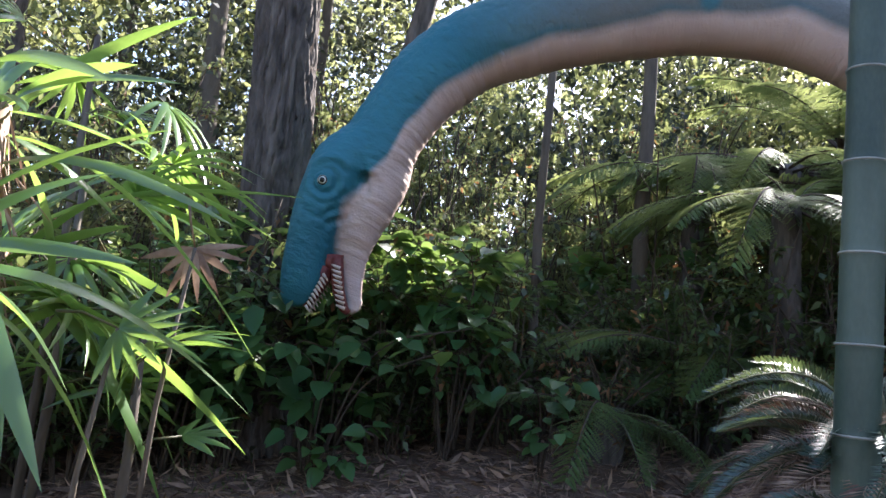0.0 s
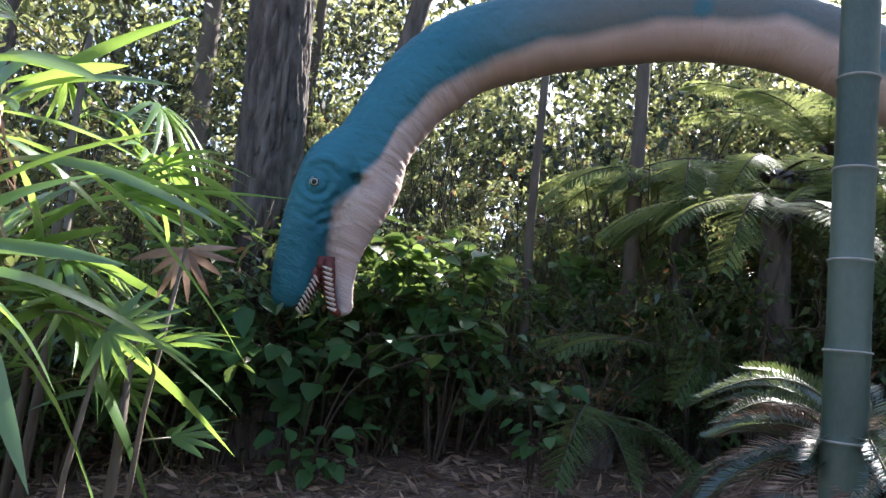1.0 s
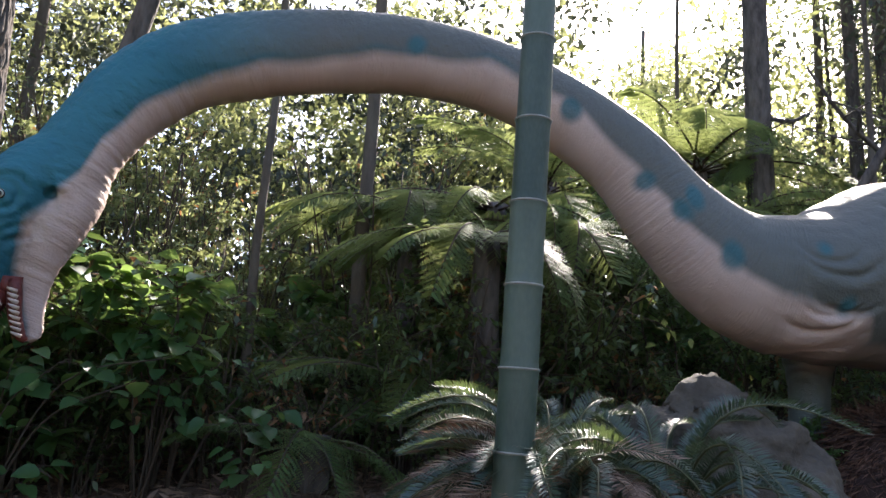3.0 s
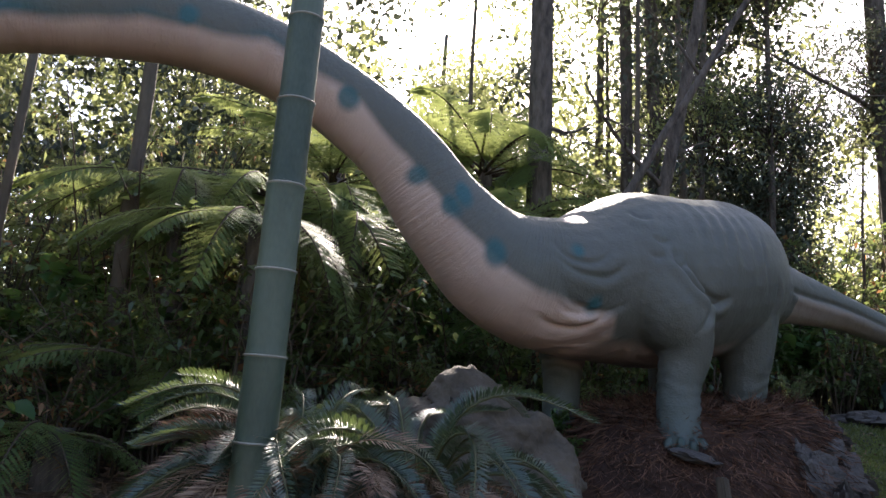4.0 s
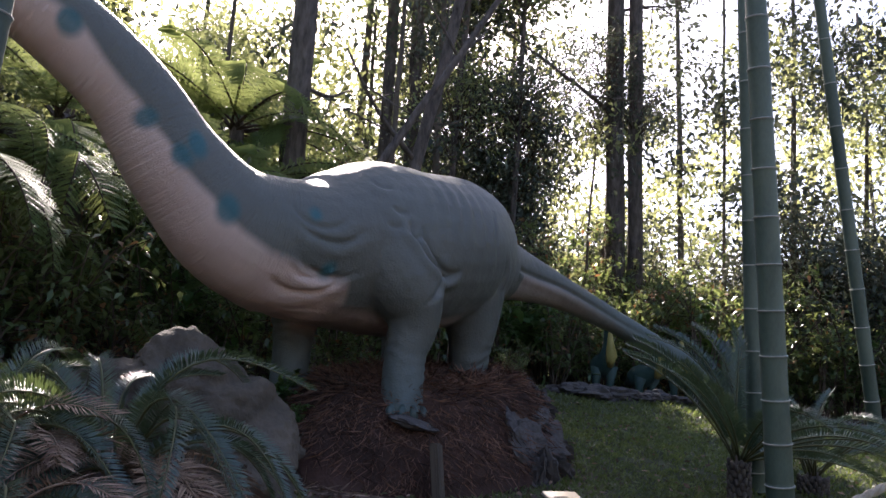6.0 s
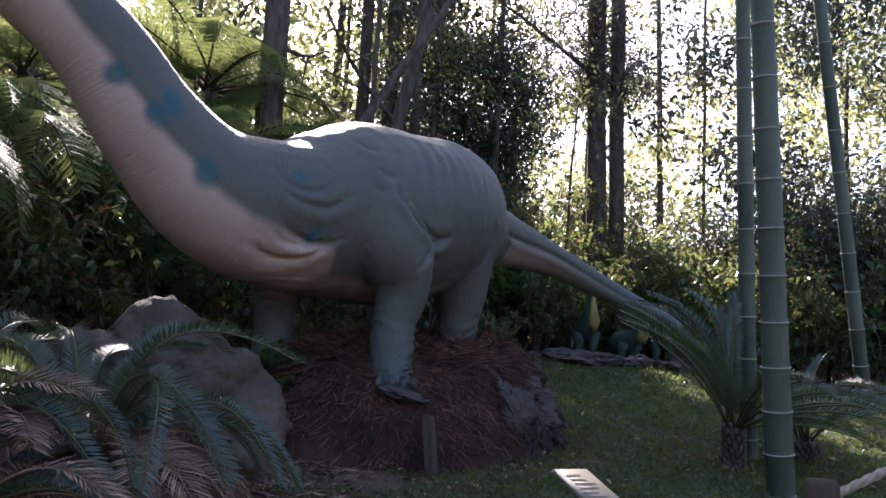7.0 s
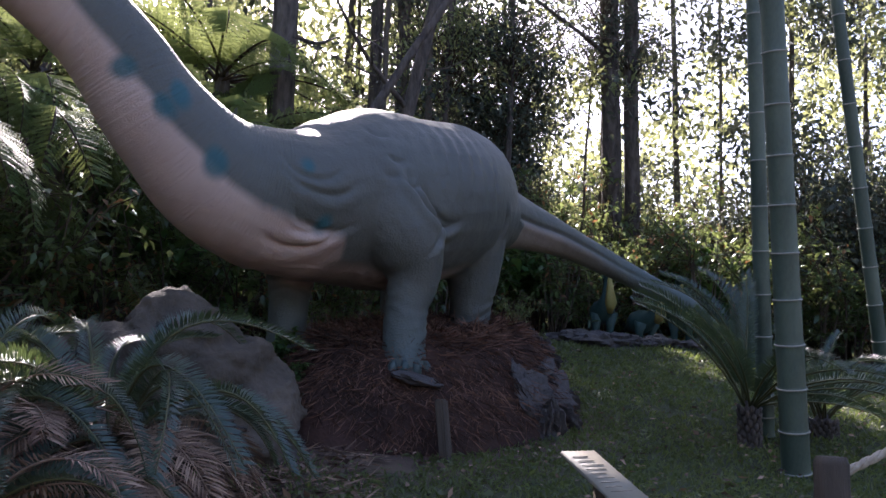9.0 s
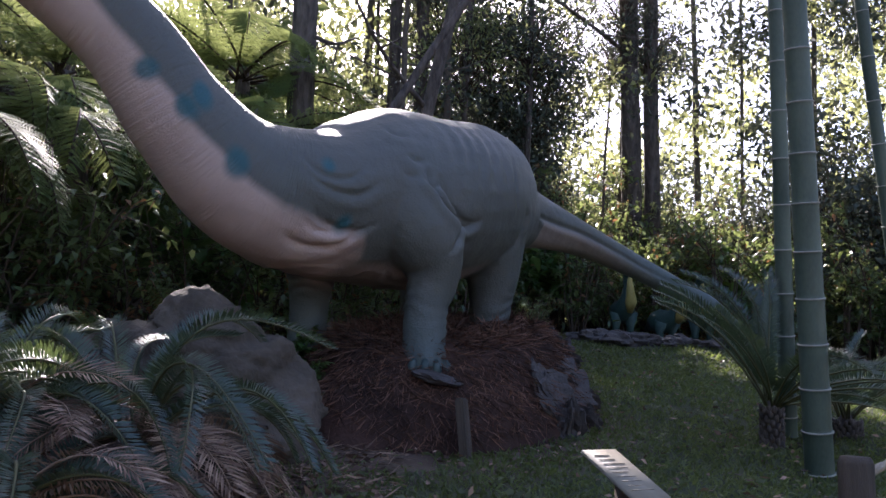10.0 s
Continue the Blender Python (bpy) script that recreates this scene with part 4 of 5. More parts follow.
# ---- shrubs, saplings and trees ----
def shrub_meshes(seed, height, spread, stems, leaves, leaf, width, leaf_mat, steps=1, dry=0.0, low=0.15, droop=0.2, flat=1.0):
    """Twiggy stems in one mesh and their leaves in another."""
    rng = np.random.default_rng(seed)
    w, l = Builder(m_twig), Builder(leaf_mat, m_leaf_dry)
    spots, ways = [], []
    for i in range(stems):
        a, out = rng.uniform(0, 6.28), rng.uniform(0.15, 1.0) * spread
        tip = np.array([math.cos(a) * out, math.sin(a) * out, height * rng.uniform(0.55, 1.0)])
        mid = tip * [0.35, 0.35, 0.55] + rng.normal(0, 0.06, 3)
        line = curve([(0.05 * math.cos(a), 0.05 * math.sin(a), -0.1), mid, tip], 7)
        w.tube(line, np.linspace(0.010, 0.003, 7) * (height / 1.2) ** 0.5, 5)
        for j in range(9):
            u = rng.uniform(low, 1)
            p = np.array([np.interp(u, np.linspace(0, 1, 7), line[:, k]) for k in range(3)])
            d = unit(np.array([math.cos(a + rng.normal(0, 1.2)), math.sin(a + rng.normal(0, 1.2)), rng.normal(0.25, 0.35)]))
            ln = rng.uniform(0.12, 0.45) * max(spread, 0.4)
            twig = np.stack([p, p + d * ln * 0.5 + rng.normal(0, 0.02, 3), p + d * ln - [0, 0, 0.1 * ln]])
            w.tube(twig, [0.004, 0.003, 0.0015], 4)
            q = rng.uniform(0.1, 1.05, max(1, leaves // (stems * 9)))
            spots.append(twig[0] + (twig[2] - twig[0]) * q[:, None] + rng.normal(0, 0.02, (len(q), 3)))
            ways.append(np.repeat(d[None], len(q), 0))
    spots, ways = np.concatenate(spots), np.concatenate(ways)
    k = len(spots)
    ways = ways * 0.4 + rng.normal(0, 0.8, (k, 3)) - [0, 0, 0.2]
    ways[:, 2] *= flat
    side = np.cross(ways, [0, 0, 1]) + rng.normal(0, 0.35 * flat, (k, 3))
    ln = leaf * rng.uniform(0.6, 1.2, k)
    brown = rng.random(k) < dry
    for sel, slot in ((~brown, 0), (brown, 1)):
        if sel.any():
            l.blades(spots[sel], ways[sel], side[sel], ln[sel], ln[sel] * width, slot, droop, steps=steps)
    return w.mesh("stems"), l.mesh("foliage")


def plant(name, meshes, m, label, category, group):
    th = empty(name, m, label, category, group)
    for part_name, me in zip(("stem", "foliage"), meshes):
        ob = new(part_name, me)
        ob.parent = th
    return th


rng = np.random.default_rng(71)
BROAD = [shrub_meshes(80 + k, 0.95, 0.6, 8, 560, 0.12, 0.72, m_leaf_broad, 3, 0.0, 0.5, 0.25, 0.5) for k in range(3)]
SHRUB = [shrub_meshes(90 + k, 1.4, 0.75, 9, 900, 0.072, 0.5, m_leaf_shrub, 1, 0.05, 0.2) for k in range(4)]
TALL = [shrub_meshes(100 + k, 3.2, 0.9, 12, 3600, 0.065, 0.45, m_leaf_far, 1, 0.06, 0.25) for k in range(4)]
DRY = [shrub_meshes(110 + k, 1.1, 0.6, 18, 650, 0.075, 0.4, m_leaf_shrub, 1, 0.6, 0.1) for k in range(2)]

for x, y, s, k in ((5.25, 3.25, 0.24, 0), (5.05, 3.1, 0.18, 1), (5.4, 3.4, 0.22, 2)):
    plant("ground_cover", SHRUB[k], pose(x, y, ground_z(x, y) + max(0, mound_z(x, y)) - 0.02, 0, 0, 70 * k) @ Matrix.Scale(s, 4), "small-leaved creeper on the mound", "creeper", "creepers on the mound")
for x, y, s, k in ((3.62, 3.72, 0.32, 0), (3.5, 3.5, 0.25, 1), (3.9, 4.3, 0.4, 2)):
    plant("broadleaf_seedling", BROAD[k], pose(x, y, ground_z(x, y) + max(0, mound_z(x, y)) - 0.02, 0, 0, 70 * k) @ Matrix.Scale(s, 4), "low broad-leaved plant beside the mound", "seedling", "seedlings")
# big-leaved shrubs below the statue's head
for x, y, s, a in ((-1.35, 4.6, 1.3, 250), (-0.6, 4.95, 1.35, 300), (0.1, 5.0, 1.3, 40), (-1.05, 4.9, 1.55, 100)):
    plant("broadleaf_shrub", BROAD[int(rng.integers(3))], pose(x, y, ground_z(x, y), 0, 0, a) @ Matrix.Scale(s, 4), "broad-leaved green shrub growing under the statue's head", "shrub", "broad-leaved shrubs")


def cane_shrub(x, y, tips, label, seed, leaf=0.13):
    """A shrub of a few thin canes arching from one root to the tips; big pointed leaves stand out along their outer halves."""
    r2 = np.random.default_rng(seed)
    z = ground_z(x, y)
    th = empty("cane_shrub", pose(x, y, z), label, "shrub", "broad-leaved shrubs")
    for tx, ty, tz in tips:
        tip = np.array([tx - x, ty - y, tz - z])
        up = np.array([tip[0] * 0.35, tip[1] * 0.35, tip[2] * 0.75]) + r2.normal(0, 0.04, 3)
        line = curve([(0.02 * tip[0], 0.02 * tip[1], -0.05), up, tip], 16)
        w = Builder(m_twig)
        w.tube(line, np.linspace(0.008, 0.0025, 16), 6)
        l = Builder(m_leaf_broad)
        base, way, size = [], [], []
        for u in np.linspace(0.5, 1.0, 7):
            p = np.array([np.interp(u, np.linspace(0, 1, 16), line[:, k]) for k in range(3)])
            for k in range(int(r2.integers(1, 3))):
                a = r2.uniform(0, 6.28)
                d = unit(np.array([math.cos(a), math.sin(a) - 0.45, r2.normal(0.0, 0.25)]))
                q = p + d * r2.uniform(0.03, 0.11)
                w.tube([p, (p + q) / 2 + [0, 0, 0.01], q], [0.002, 0.0017, 0.0015], 4)
                base.append(q)
                way.append(d - [0, 0, r2.uniform(0.05, 0.6)])
                size.append(leaf * r2.uniform(0.5, 1.2))
        base, way, size = np.array(base), np.array(way), np.array(size)
        side = np.cross(way, [0, -0.55, 1.0]) + r2.normal(0, 0.2, base.shape)
        l.blades(base, way, side, size, size * 0.74, 0, 0.18, steps=5, peak=0.35)
        w.part("cane", th)
        l.part("foliage", th)
    return th


cane_shrub(-0.62, 4.38, ((-1.0, 4.2, 1.72), (-0.72, 4.12, 1.62), (-0.3, 4.12, 1.72), (0.05, 4.1, 1.66), (-0.45, 4.16, 1.82), (0.2, 4.25, 1.8)), "broad-leaved shrub on thin canes under the statue's head", 401)
cane_shrub(-0.55, 4.3, ((-0.62, 4.05, 1.22), (-0.4, 4.1, 1.1), (-0.25, 4.1, 1.2)), "low broad-leaved shoots over the dark soil", 402, 0.11)
cane_shrub(-1.05, 4.4, ((-1.3, 4.1, 1.75), (-0.95, 4.15, 1.95), (-1.2, 4.15, 1.5), (-0.8, 4.2, 1.45)), "broad-leaved shrub on thin canes beside the palms", 403)
cane_shrub(0.62, 4.4, ((0.48, 4.15, 1.55), (0.66, 4.12, 1.32), (0.75, 4.2, 1.6)), "small broad-leaved shrub in front of a fern", 404, 0.12)
cane_shrub(0.1, 4.75, ((-0.3, 4.45, 2.0), (0.2, 4.5, 2.1), (0.45, 4.5, 1.8), (0.0, 4.4, 1.75)), "broad-leaved shrub behind the statue's jaw", 405, 0.12)
for th in np.arange(-42, 100, 2.6):
    for ring in range(2 if th < 48 else 3):
        r = edge_of_woods(th) + 0.4 + ring * 0.9 + rng.uniform(-0.25, 0.3)
        x, y = polar(th + rng.uniform(-1.5, 1.5), r)
        s = rng.uniform(0.75, 1.15) * (1 + 0.25 * ring) * (1.25 if th > 48 else 1)
        kinds = DRY if rng.random() < (0.38 if 5 < th < 46 else 0.08) else (BROAD if ring == 1 and rng.random() < 0.35 else SHRUB)
        plant("shrub", kinds[int(rng.integers(len(kinds)))], pose(x, y, ground_z(x, y), 0, 0, rng.uniform(0, 360)) @ Matrix.Scale(s, 4), "small-leaved green shrub in the undergrowth", "shrub", "shrubs of the undergrowth")
for th in np.arange(-44, 104, 3.2):
    for ring in range(2 if th < 50 else 3):
        r = edge_of_woods(th) + 2.1 + ring * 1.9 + rng.uniform(-0.5, 0.5)
        x, y = polar(th + rng.uniform(-2, 2), r)
        plant("sapling", TALL[int(rng.integers(4))], pose(x, y, ground_z(x, y), 0, 0, rng.uniform(0, 360)) @ Matrix.Scale(rng.uniform(0.55, 0.8) if 15 < th < 46 else rng.uniform(0.6, 1.05), 4), "slender sapling with sunlit yellow-green leaves", "sapling", "saplings")


def trunk_line(base, top, k=16, bend=0.1, seed=0):
    r2 = np.random.default_rng(seed)
    base, top = np.array(base, float), np.array(top, float)
    u = np.linspace(0, 1, k)[:, None]
    return base + (top - base) * u + np.cumsum(r2.normal(0, bend / k, (k, 3)) * [1, 1, 0], 0)


def crown_mesh(seed, radius, height, leaves, leaf, leaf_mat):
    r2 = np.random.default_rng(seed)
    b = Builder(leaf_mat, m_twig)
    clumps = unit(r2.normal(size=(46, 3))) * (r2.uniform(0.35, 1, (46, 1)) ** 0.6) * [radius, radius, height]
    k = leaves
    c = clumps[r2.integers(0, len(clumps), k)]
    p = c + r2.normal(0, 0.22 * radius, (k, 3)) * [1, 1, 0.6]
    w = r2.normal(0, 1, (k, 3)) - [0, 0, 0.3]
    ln = leaf * r2.uniform(0.6, 1.25, k)
    b.blades(p, w, r2.normal(size=(k, 3)), ln, ln * 0.42, 0, 0.15)
    for c in clumps:
        b.tube([c * [0.15, 0.15, 0.5] - [0, 0, height * 0.5], c * 0.6 - [0, 0, height * 0.12], c], [0.014, 0.010, 0.004], 4, 1)
    return b.mesh("crown")


CROWN = [crown_mesh(120 + k, 1.5, 1.3, 2200, 0.12, m_leaf_far) for k in range(3)]
CONIFER = [crown_mesh(130 + k, 1.1, 1.0, 3000, 0.10, m_conifer_and_shade) for k in range(2)]


def furrowed(b, line, r0, r1, seed, rings=210, sides=140):
    """A stout trunk whose bark is broken into upright plates."""
    u = np.linspace(0, 1, rings) ** 1.3
    c = np.stack([np.interp(u, np.linspace(0, 1, len(line)), line[:, k]) for k in range(3)], 1)
    verts = []
    for i, p in enumerate(c):
        r = r0 + (r1 - r0) * u[i] + 0.3 * r0 * math.exp(-u[i] * 14)
        for j in range(sides):
            a = 2 * math.pi * j / sides
            q = Vector((math.cos(a) * 3.4, math.sin(a) * 3.4, p[2] * 3.2 + seed))
            plate = abs(noise.noise(q * 1.6)) * 1.6 + 0.5 * abs(noise.noise(q * 3.7 + Vector((3, 1, 0))))
            d = r * (0.80 + 0.26 * min(1.0, plate * 2.0) ** 0.7) + 0.008 * noise.noise(q * 9)
            verts.append((p[0] + d * math.cos(a), p[1] + d * math.sin(a), p[2]))
    b.add(verts, [(i * sides + j, i * sides + (j + 1) % sides, (i + 1) * sides + (j + 1) % sides, (i + 1) * sides + j) for i in range(rings - 1) for j in range(sides)])


def tree(base, top, r0, r1, label, seed, limbs=(), crowns=(), bark=None, sides=12):
    """A tapered trunk through base and top; limbs as (height share, vector, radius), crowns as (height share, offset, scale, kind)."""
    r2 = np.random.default_rng(seed)
    th = empty("tree", Matrix.Translation(base), label, "tree", "trees")
    line = trunk_line((0, 0, -0.3), np.array(top, float) - np.array(base, float), 18, 0.12, seed)
    b = Builder(bark or m_bark)
    if sides > 20:
        furrowed(b, line, r0, r1, seed)
    else:
        b.tube(line, np.linspace(r0, r1, 18) * (1 + 0.35 * np.exp(-np.linspace(0, 14, 18))), sides, 0, 0.035, r2)
    b.part("trunk", th)
    for h, v, r in limbs:
        p = np.array([np.interp(h, np.linspace(0, 1, 18), line[:, k]) for k in range(3)])
        v = np.array(v, float)
        ln = curve([p, p + v * 0.5 + r2.normal(0, 0.06, 3) * np.linalg.norm(v), p + v], 8)
        lb = Builder(bark or m_bark)
        lb.tube(ln, np.linspace(r, r * 0.35, 8), 7, 0, 0.05, r2)
        for j in range(4):
            q = ln[2 + j]
            d = r2.normal(0, 0.3, 3) * np.linalg.norm(v) + v * 0.15
            lb.tube([q, q + d * 0.5, q + d], [r * 0.4, r * 0.25, r * 0.1], 5)
        lb.part("limb", th)
    for h, off, s, kind in crowns:
        p = np.array([np.interp(h, np.linspace(0, 1, 18), line[:, k]) for k in range(3)]) + off
        ob = new("crown", kind)
        ob.parent = th
        ob.matrix_local = pose(*p, 0, 0, r2.uniform(0, 360)) @ Matrix.Scale(s, 4)
    return th


def g(x, y):
    return (x, y, ground_z(x, y))


C, N = CROWN, CONIFER
tree(g(-1.05, 4.95), (-1.17, 3.95, 9), 0.205, 0.14, "tall tree with deeply furrowed dark bark", 201, [(0.45, (1.4, 0.3, 0.5), 0.05)], [(0.97, (0, 0.3, 0), 0.8, C[0])], sides=28)
tree(g(-1.0, 5.5), (0.2, 4.9, 6.5), 0.09, 0.05, "dark leaning tree trunk behind the statue's head", 202, [], [(1, (0, 0.3, 0.3), 0.5, C[1])])
tree(g(0.62, 5.4), (0.58, 5.2, 8), 0.035, 0.02, "thin dark sapling trunk", 203, [], [(0.95, (0, 0, 0), 0.8, C[2])], m_bark_thin)
tree(g(1.39, 5.7), (1.31, 5.45, 9), 0.06, 0.03, "thin dark tree trunk in the woods", 204, [], [(0.95, (0, 0, 0), 0.9, C[0])], m_bark_thin)
tree(g(5.9, 6.75), (5.1, 6.1, 13), 0.15, 0.09, "tall straight pine trunk above the tree ferns", 205, [(0.3, (0.9, 0.2, 0.3), 0.03)], [(0.95, (0, 0, 0), 1.4, N[0])])
# offset crowns of the next two: added out of view to shade statue and lawn
tree(g(9.0, 8.6), (7.6, 7.5, 15), 0.10, 0.07, "slender pine trunk in backlight", 206, [], [(0.5, (-0.9, -0.4, 0), 0.95, C[2]), (0.9, (0, 0, 0), 1.1, N[0])])
tree(g(9.4, 8.4), (8.0, 7.3, 14), 0.11, 0.08, "slender pine trunk in backlight", 207, [], [(0.6, (1.6, 0.4, 0), 1.1, C[1]), (0.6, (1.6, 0.4, 0), 1.2, N[0]), (0.9, (0, 0, 0), 1.4, N[1])])
tree(g(6.85, 6.6), (7.2, 4.9, 9.5), 0.085, 0.05, "dark forked tree leaning over the statue", 208, [(0.35, (-1.1, 0.1, 1.0), 0.035), (0.5, (1.0, 0.2, 0.9), 0.03)], [(0.97, (0, 0.4, 0.4), 1.0, C[0])])
tree(g(12.3, 6.35), (10.2, 5.5, 16), 0.17, 0.11, "tall dark pine trunk beyond the lawn", 209, [(0.33, (-2.2, 0.6, 0.7), 0.04), (0.45, (1.2, -0.4, 0.5), 0.03)], [(0.38, (-0.2, 0, 0), 0.6, N[1]), (0.85, (0, 0, 0), 1.8, N[0])])
tree(g(12.5, 6.1), (10.75, 5.35, 15), 0.13, 0.09, "tall dark pine trunk beyond the lawn", 210, [], [(0.37, (0, 0, 0), 0.6, N[0]), (0.9, (0, 0, 0), 1.7, N[1])])
tree(g(10.2, 7.0), (9.4, 6.3, 10), 0.05, 0.03, "thin dark trunk in the woods", 211, [(0.5, (-0.8, 0.4, 0.8), 0.02)], [(0.55, (0, 0, 0), 0.7, N[0]), (0.8, (0, 0, 0), 0.7, C[1])])
# its two offset crowns are unseen, added to block sun from the near lawn
tree(g(9.3, 7.6), (8.9, 7.0, 11), 0.06, 0.04, "thin dark trunk in the woods", 212, [], [(0.45, (0, 0, 0), 0.65, C[1]), (0.8, (0.6, 0, 0), 1.1, C[0]), (0.8, (0.6, 0, 0), 1.2, N[1])])
tree(g(4.9, 6.6), (7.2, 4.7, 6.6), 0.06, 0.03, "bare leaning branch propped in the woods", 214, [(0.75, (-0.6, 0.3, 0.8), 0.02)], [])
# the first two stand in for dark boughs on the tall pine trunks
for bx, by, bz, bs in ((11.7, 6.4, 6.3, 0.42), (12.0, 6.3, 6.5, 0.36), (10.2, 7.0, 5.4, 0.85), (10.4, 7.4, 3.6, 0.7)):
    tree(g(bx, by + 0.3), (bx, by, bz + 0.3), 0.03, 0.015, "young conifer with dense dark needles", int(bx * 100), [], [(0.97, (0, 0, 0), bs, N[int(bx * 10) % 2])])
# places that the sun reaches between the crowns: lawn patches, neck, back, throat and cycads
SUN_GAPS = (((9.9, 2.45, 1.65), 0.8), ((9.4, 3.95, 1.78), 0.55), ((8.1, 3.0, 1.55), 0.35), ((1.4, 3.9, 3.7), 0.22), ((2.1, 3.75, 3.4), 0.2), ((2.6, 3.65, 3.0), 0.15), ((3.5, 3.45, 2.85), 0.18), ((3.9, 3.4, 3.05), 0.12), ((-0.2, 4.05, 2.6), 0.3),
            ((2.55, 2.4, 1.35), 0.3), ((1.45, 3.0, 1.45), 0.5), ((2.75, 3.4, 1.9), 0.2), ((-1.2, 2.0, 2.0), 0.9), ((-1.5, 3.2, 2.2), 0.8), ((1.0, 3.0, 1.5), 0.3), ((2.1, 4.6, 2.6), 0.5))
gap_rng = np.random.default_rng(77)
for gap_th in np.linspace(-34, 100, 58):
    gap_r = edge_of_woods(gap_th) + gap_rng.uniform(-0.4, 1.6)
    SUN_GAPS += (((*polar(gap_th, gap_r), 1.1 + 0.09 * gap_r + gap_rng.uniform(0.2, 2.4)), gap_rng.uniform(0.16, 0.34)),)


def in_sun_gap(place, wide):
    """Whether a round thing at the place would shade one of the sunlit spots."""
    for q, _ in SUN_GAPS[:15]:
        d = np.array(place) - np.array(q)
        if np.linalg.norm(d - (d @ np.array(to_sun)) * np.array(to_sun)) < wide:
            return True
    return False


for i in range(24):
    th = rng.uniform(-45, 102)
    r = edge_of_woods(th) + rng.uniform(2.5, 13)
    x, y = polar(th, r)
    h = rng.uniform(8, 14)
    gap = 15 < th < 58
    if any(in_sun_gap((x, y, z), 0.3) for z in np.arange(2, h, 0.4)) or in_sun_gap((x, y, h * 0.88), 0.7):
        continue
    tree(g(x, y), (x + rng.uniform(-0.8, 0.5), y + rng.uniform(-0.7, 0.5), h), rng.uniform(0.05, 0.14), 0.04, "tree trunk in the backlit woods", 300 + i,
         [(rng.uniform(0.3, 0.7), (rng.normal(0, 1), rng.normal(0, 1), 0.7), 0.025)], [(0.88, (0, 0, 0), rng.uniform(0.8, 1.2) * (0.5 if gap else 1.0), (C + N)[i % 5])], m_bark if i % 2 else m_bark_thin, 9)

# slim bare trunks between the large trees
slim = np.random.default_rng(88)
for th in np.concatenate([np.linspace(30, 60, 12), np.linspace(60, 98, 10)]):
    th += slim.uniform(-1.2, 1.2)
    x, y = polar(th, edge_of_woods(th) + slim.uniform(1.2, 6.5))
    if any(in_sun_gap((x, y, z), 0.2) for z in np.arange(2, 9, 0.3)):
        continue
    lean = slim.uniform(-0.9, 0.5)
    tree(g(x, y), (x + lean, y + 0.6 * lean, slim.uniform(7, 12)), slim.uniform(0.03, 0.085), 0.025, "slim bare trunk in the backlit woods", 500 + int(th * 3),
         [(slim.uniform(0.25, 0.6), (slim.normal(0, 0.7), slim.normal(0, 0.7), slim.uniform(0.1, 0.6)), 0.016)], [], m_bark_thin, 8)
for bx, by, bz, bs in ((9.9, 7.4, 5.9, 0.75), (10.4, 7.3, 4.9, 0.8), (10.7, 6.9, 6.5, 0.6), (9.3, 8.0, 6.6, 0.7), (13.2, 3.6, 4.0, 1.0), (12.6, 2.4, 3.4, 1.0), (13.0, 1.2, 4.2, 1.1), (13.4, 4.6, 3.2, 0.9)):
    tree(g(bx, by + 0.3), (bx, by, bz + 0.3), 0.04, 0.015, "young conifer with dense dark needles", int(bx * 100) + int(by), [], [(0.97, (0, 0, 0), bs, N[int(bx * 10) % 2]), (0.75, (0.2, 0, 0), bs * 0.8, N[0])])


def leaf_wall(name, seed, bearing, reach, clumps, leaves, size, spread, heights, label, shade=0.2, leaf=None):
    """A stretch of woods as leaf clumps: bearing and reach from the edge of the undergrowth, denser near the ground."""
    b = Builder(leaf or m_leaf_far, m_conifer_and_shade)
    r2 = np.random.default_rng(seed)
    th = r2.uniform(*bearing, clumps)
    rr = np.array([edge_of_woods(t if t < 180 else t - 360) for t in th]) + r2.uniform(*reach, clumps)
    x, y = 0.4 + rr * np.sin(np.radians(th)), rr * np.cos(np.radians(th))
    z = heights[0] + (heights[1] - heights[0]) * r2.uniform(0, 1, clumps) ** 1.9
    c = np.stack([x, y, z + 0.09 * rr], 1)
    # openings in the foliage through which the sun reaches the lawn
    for q, wide in SUN_GAPS:
        d = c - np.array(q)
        away = d - np.outer(d @ np.array(to_sun), np.array(to_sun))
        c = c[np.linalg.norm(away, axis=1) > wide]
    pick = r2.integers(0, len(c), leaves)
    p = c[pick] + r2.normal(0, 1, (leaves, 3)) * spread * np.array([1, 1, 0.7])
    keep = np.ones(leaves, bool)
    for q, wide in SUN_GAPS:
        d = p - np.array(q)
        away = np.linalg.norm(d - np.outer(d @ np.array(to_sun), np.array(to_sun)), axis=1)
        keep &= (away > wide * r2.uniform(0.55, 1.0, leaves)) | (r2.random(leaves) < 0.12)
    p, pick = p[keep], pick[keep]
    leaves = len(p)
    ln = size * r2.uniform(0.6, 1.4, leaves)
    way, side = r2.normal(size=(leaves, 3)) - [0, 0, 0.3], r2.normal(size=(leaves, 3))
    # shade put into colour: this share of clumps takes the dark leaf
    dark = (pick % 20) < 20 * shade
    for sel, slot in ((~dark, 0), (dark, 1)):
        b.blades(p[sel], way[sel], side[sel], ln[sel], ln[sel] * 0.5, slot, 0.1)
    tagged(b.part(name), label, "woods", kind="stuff")


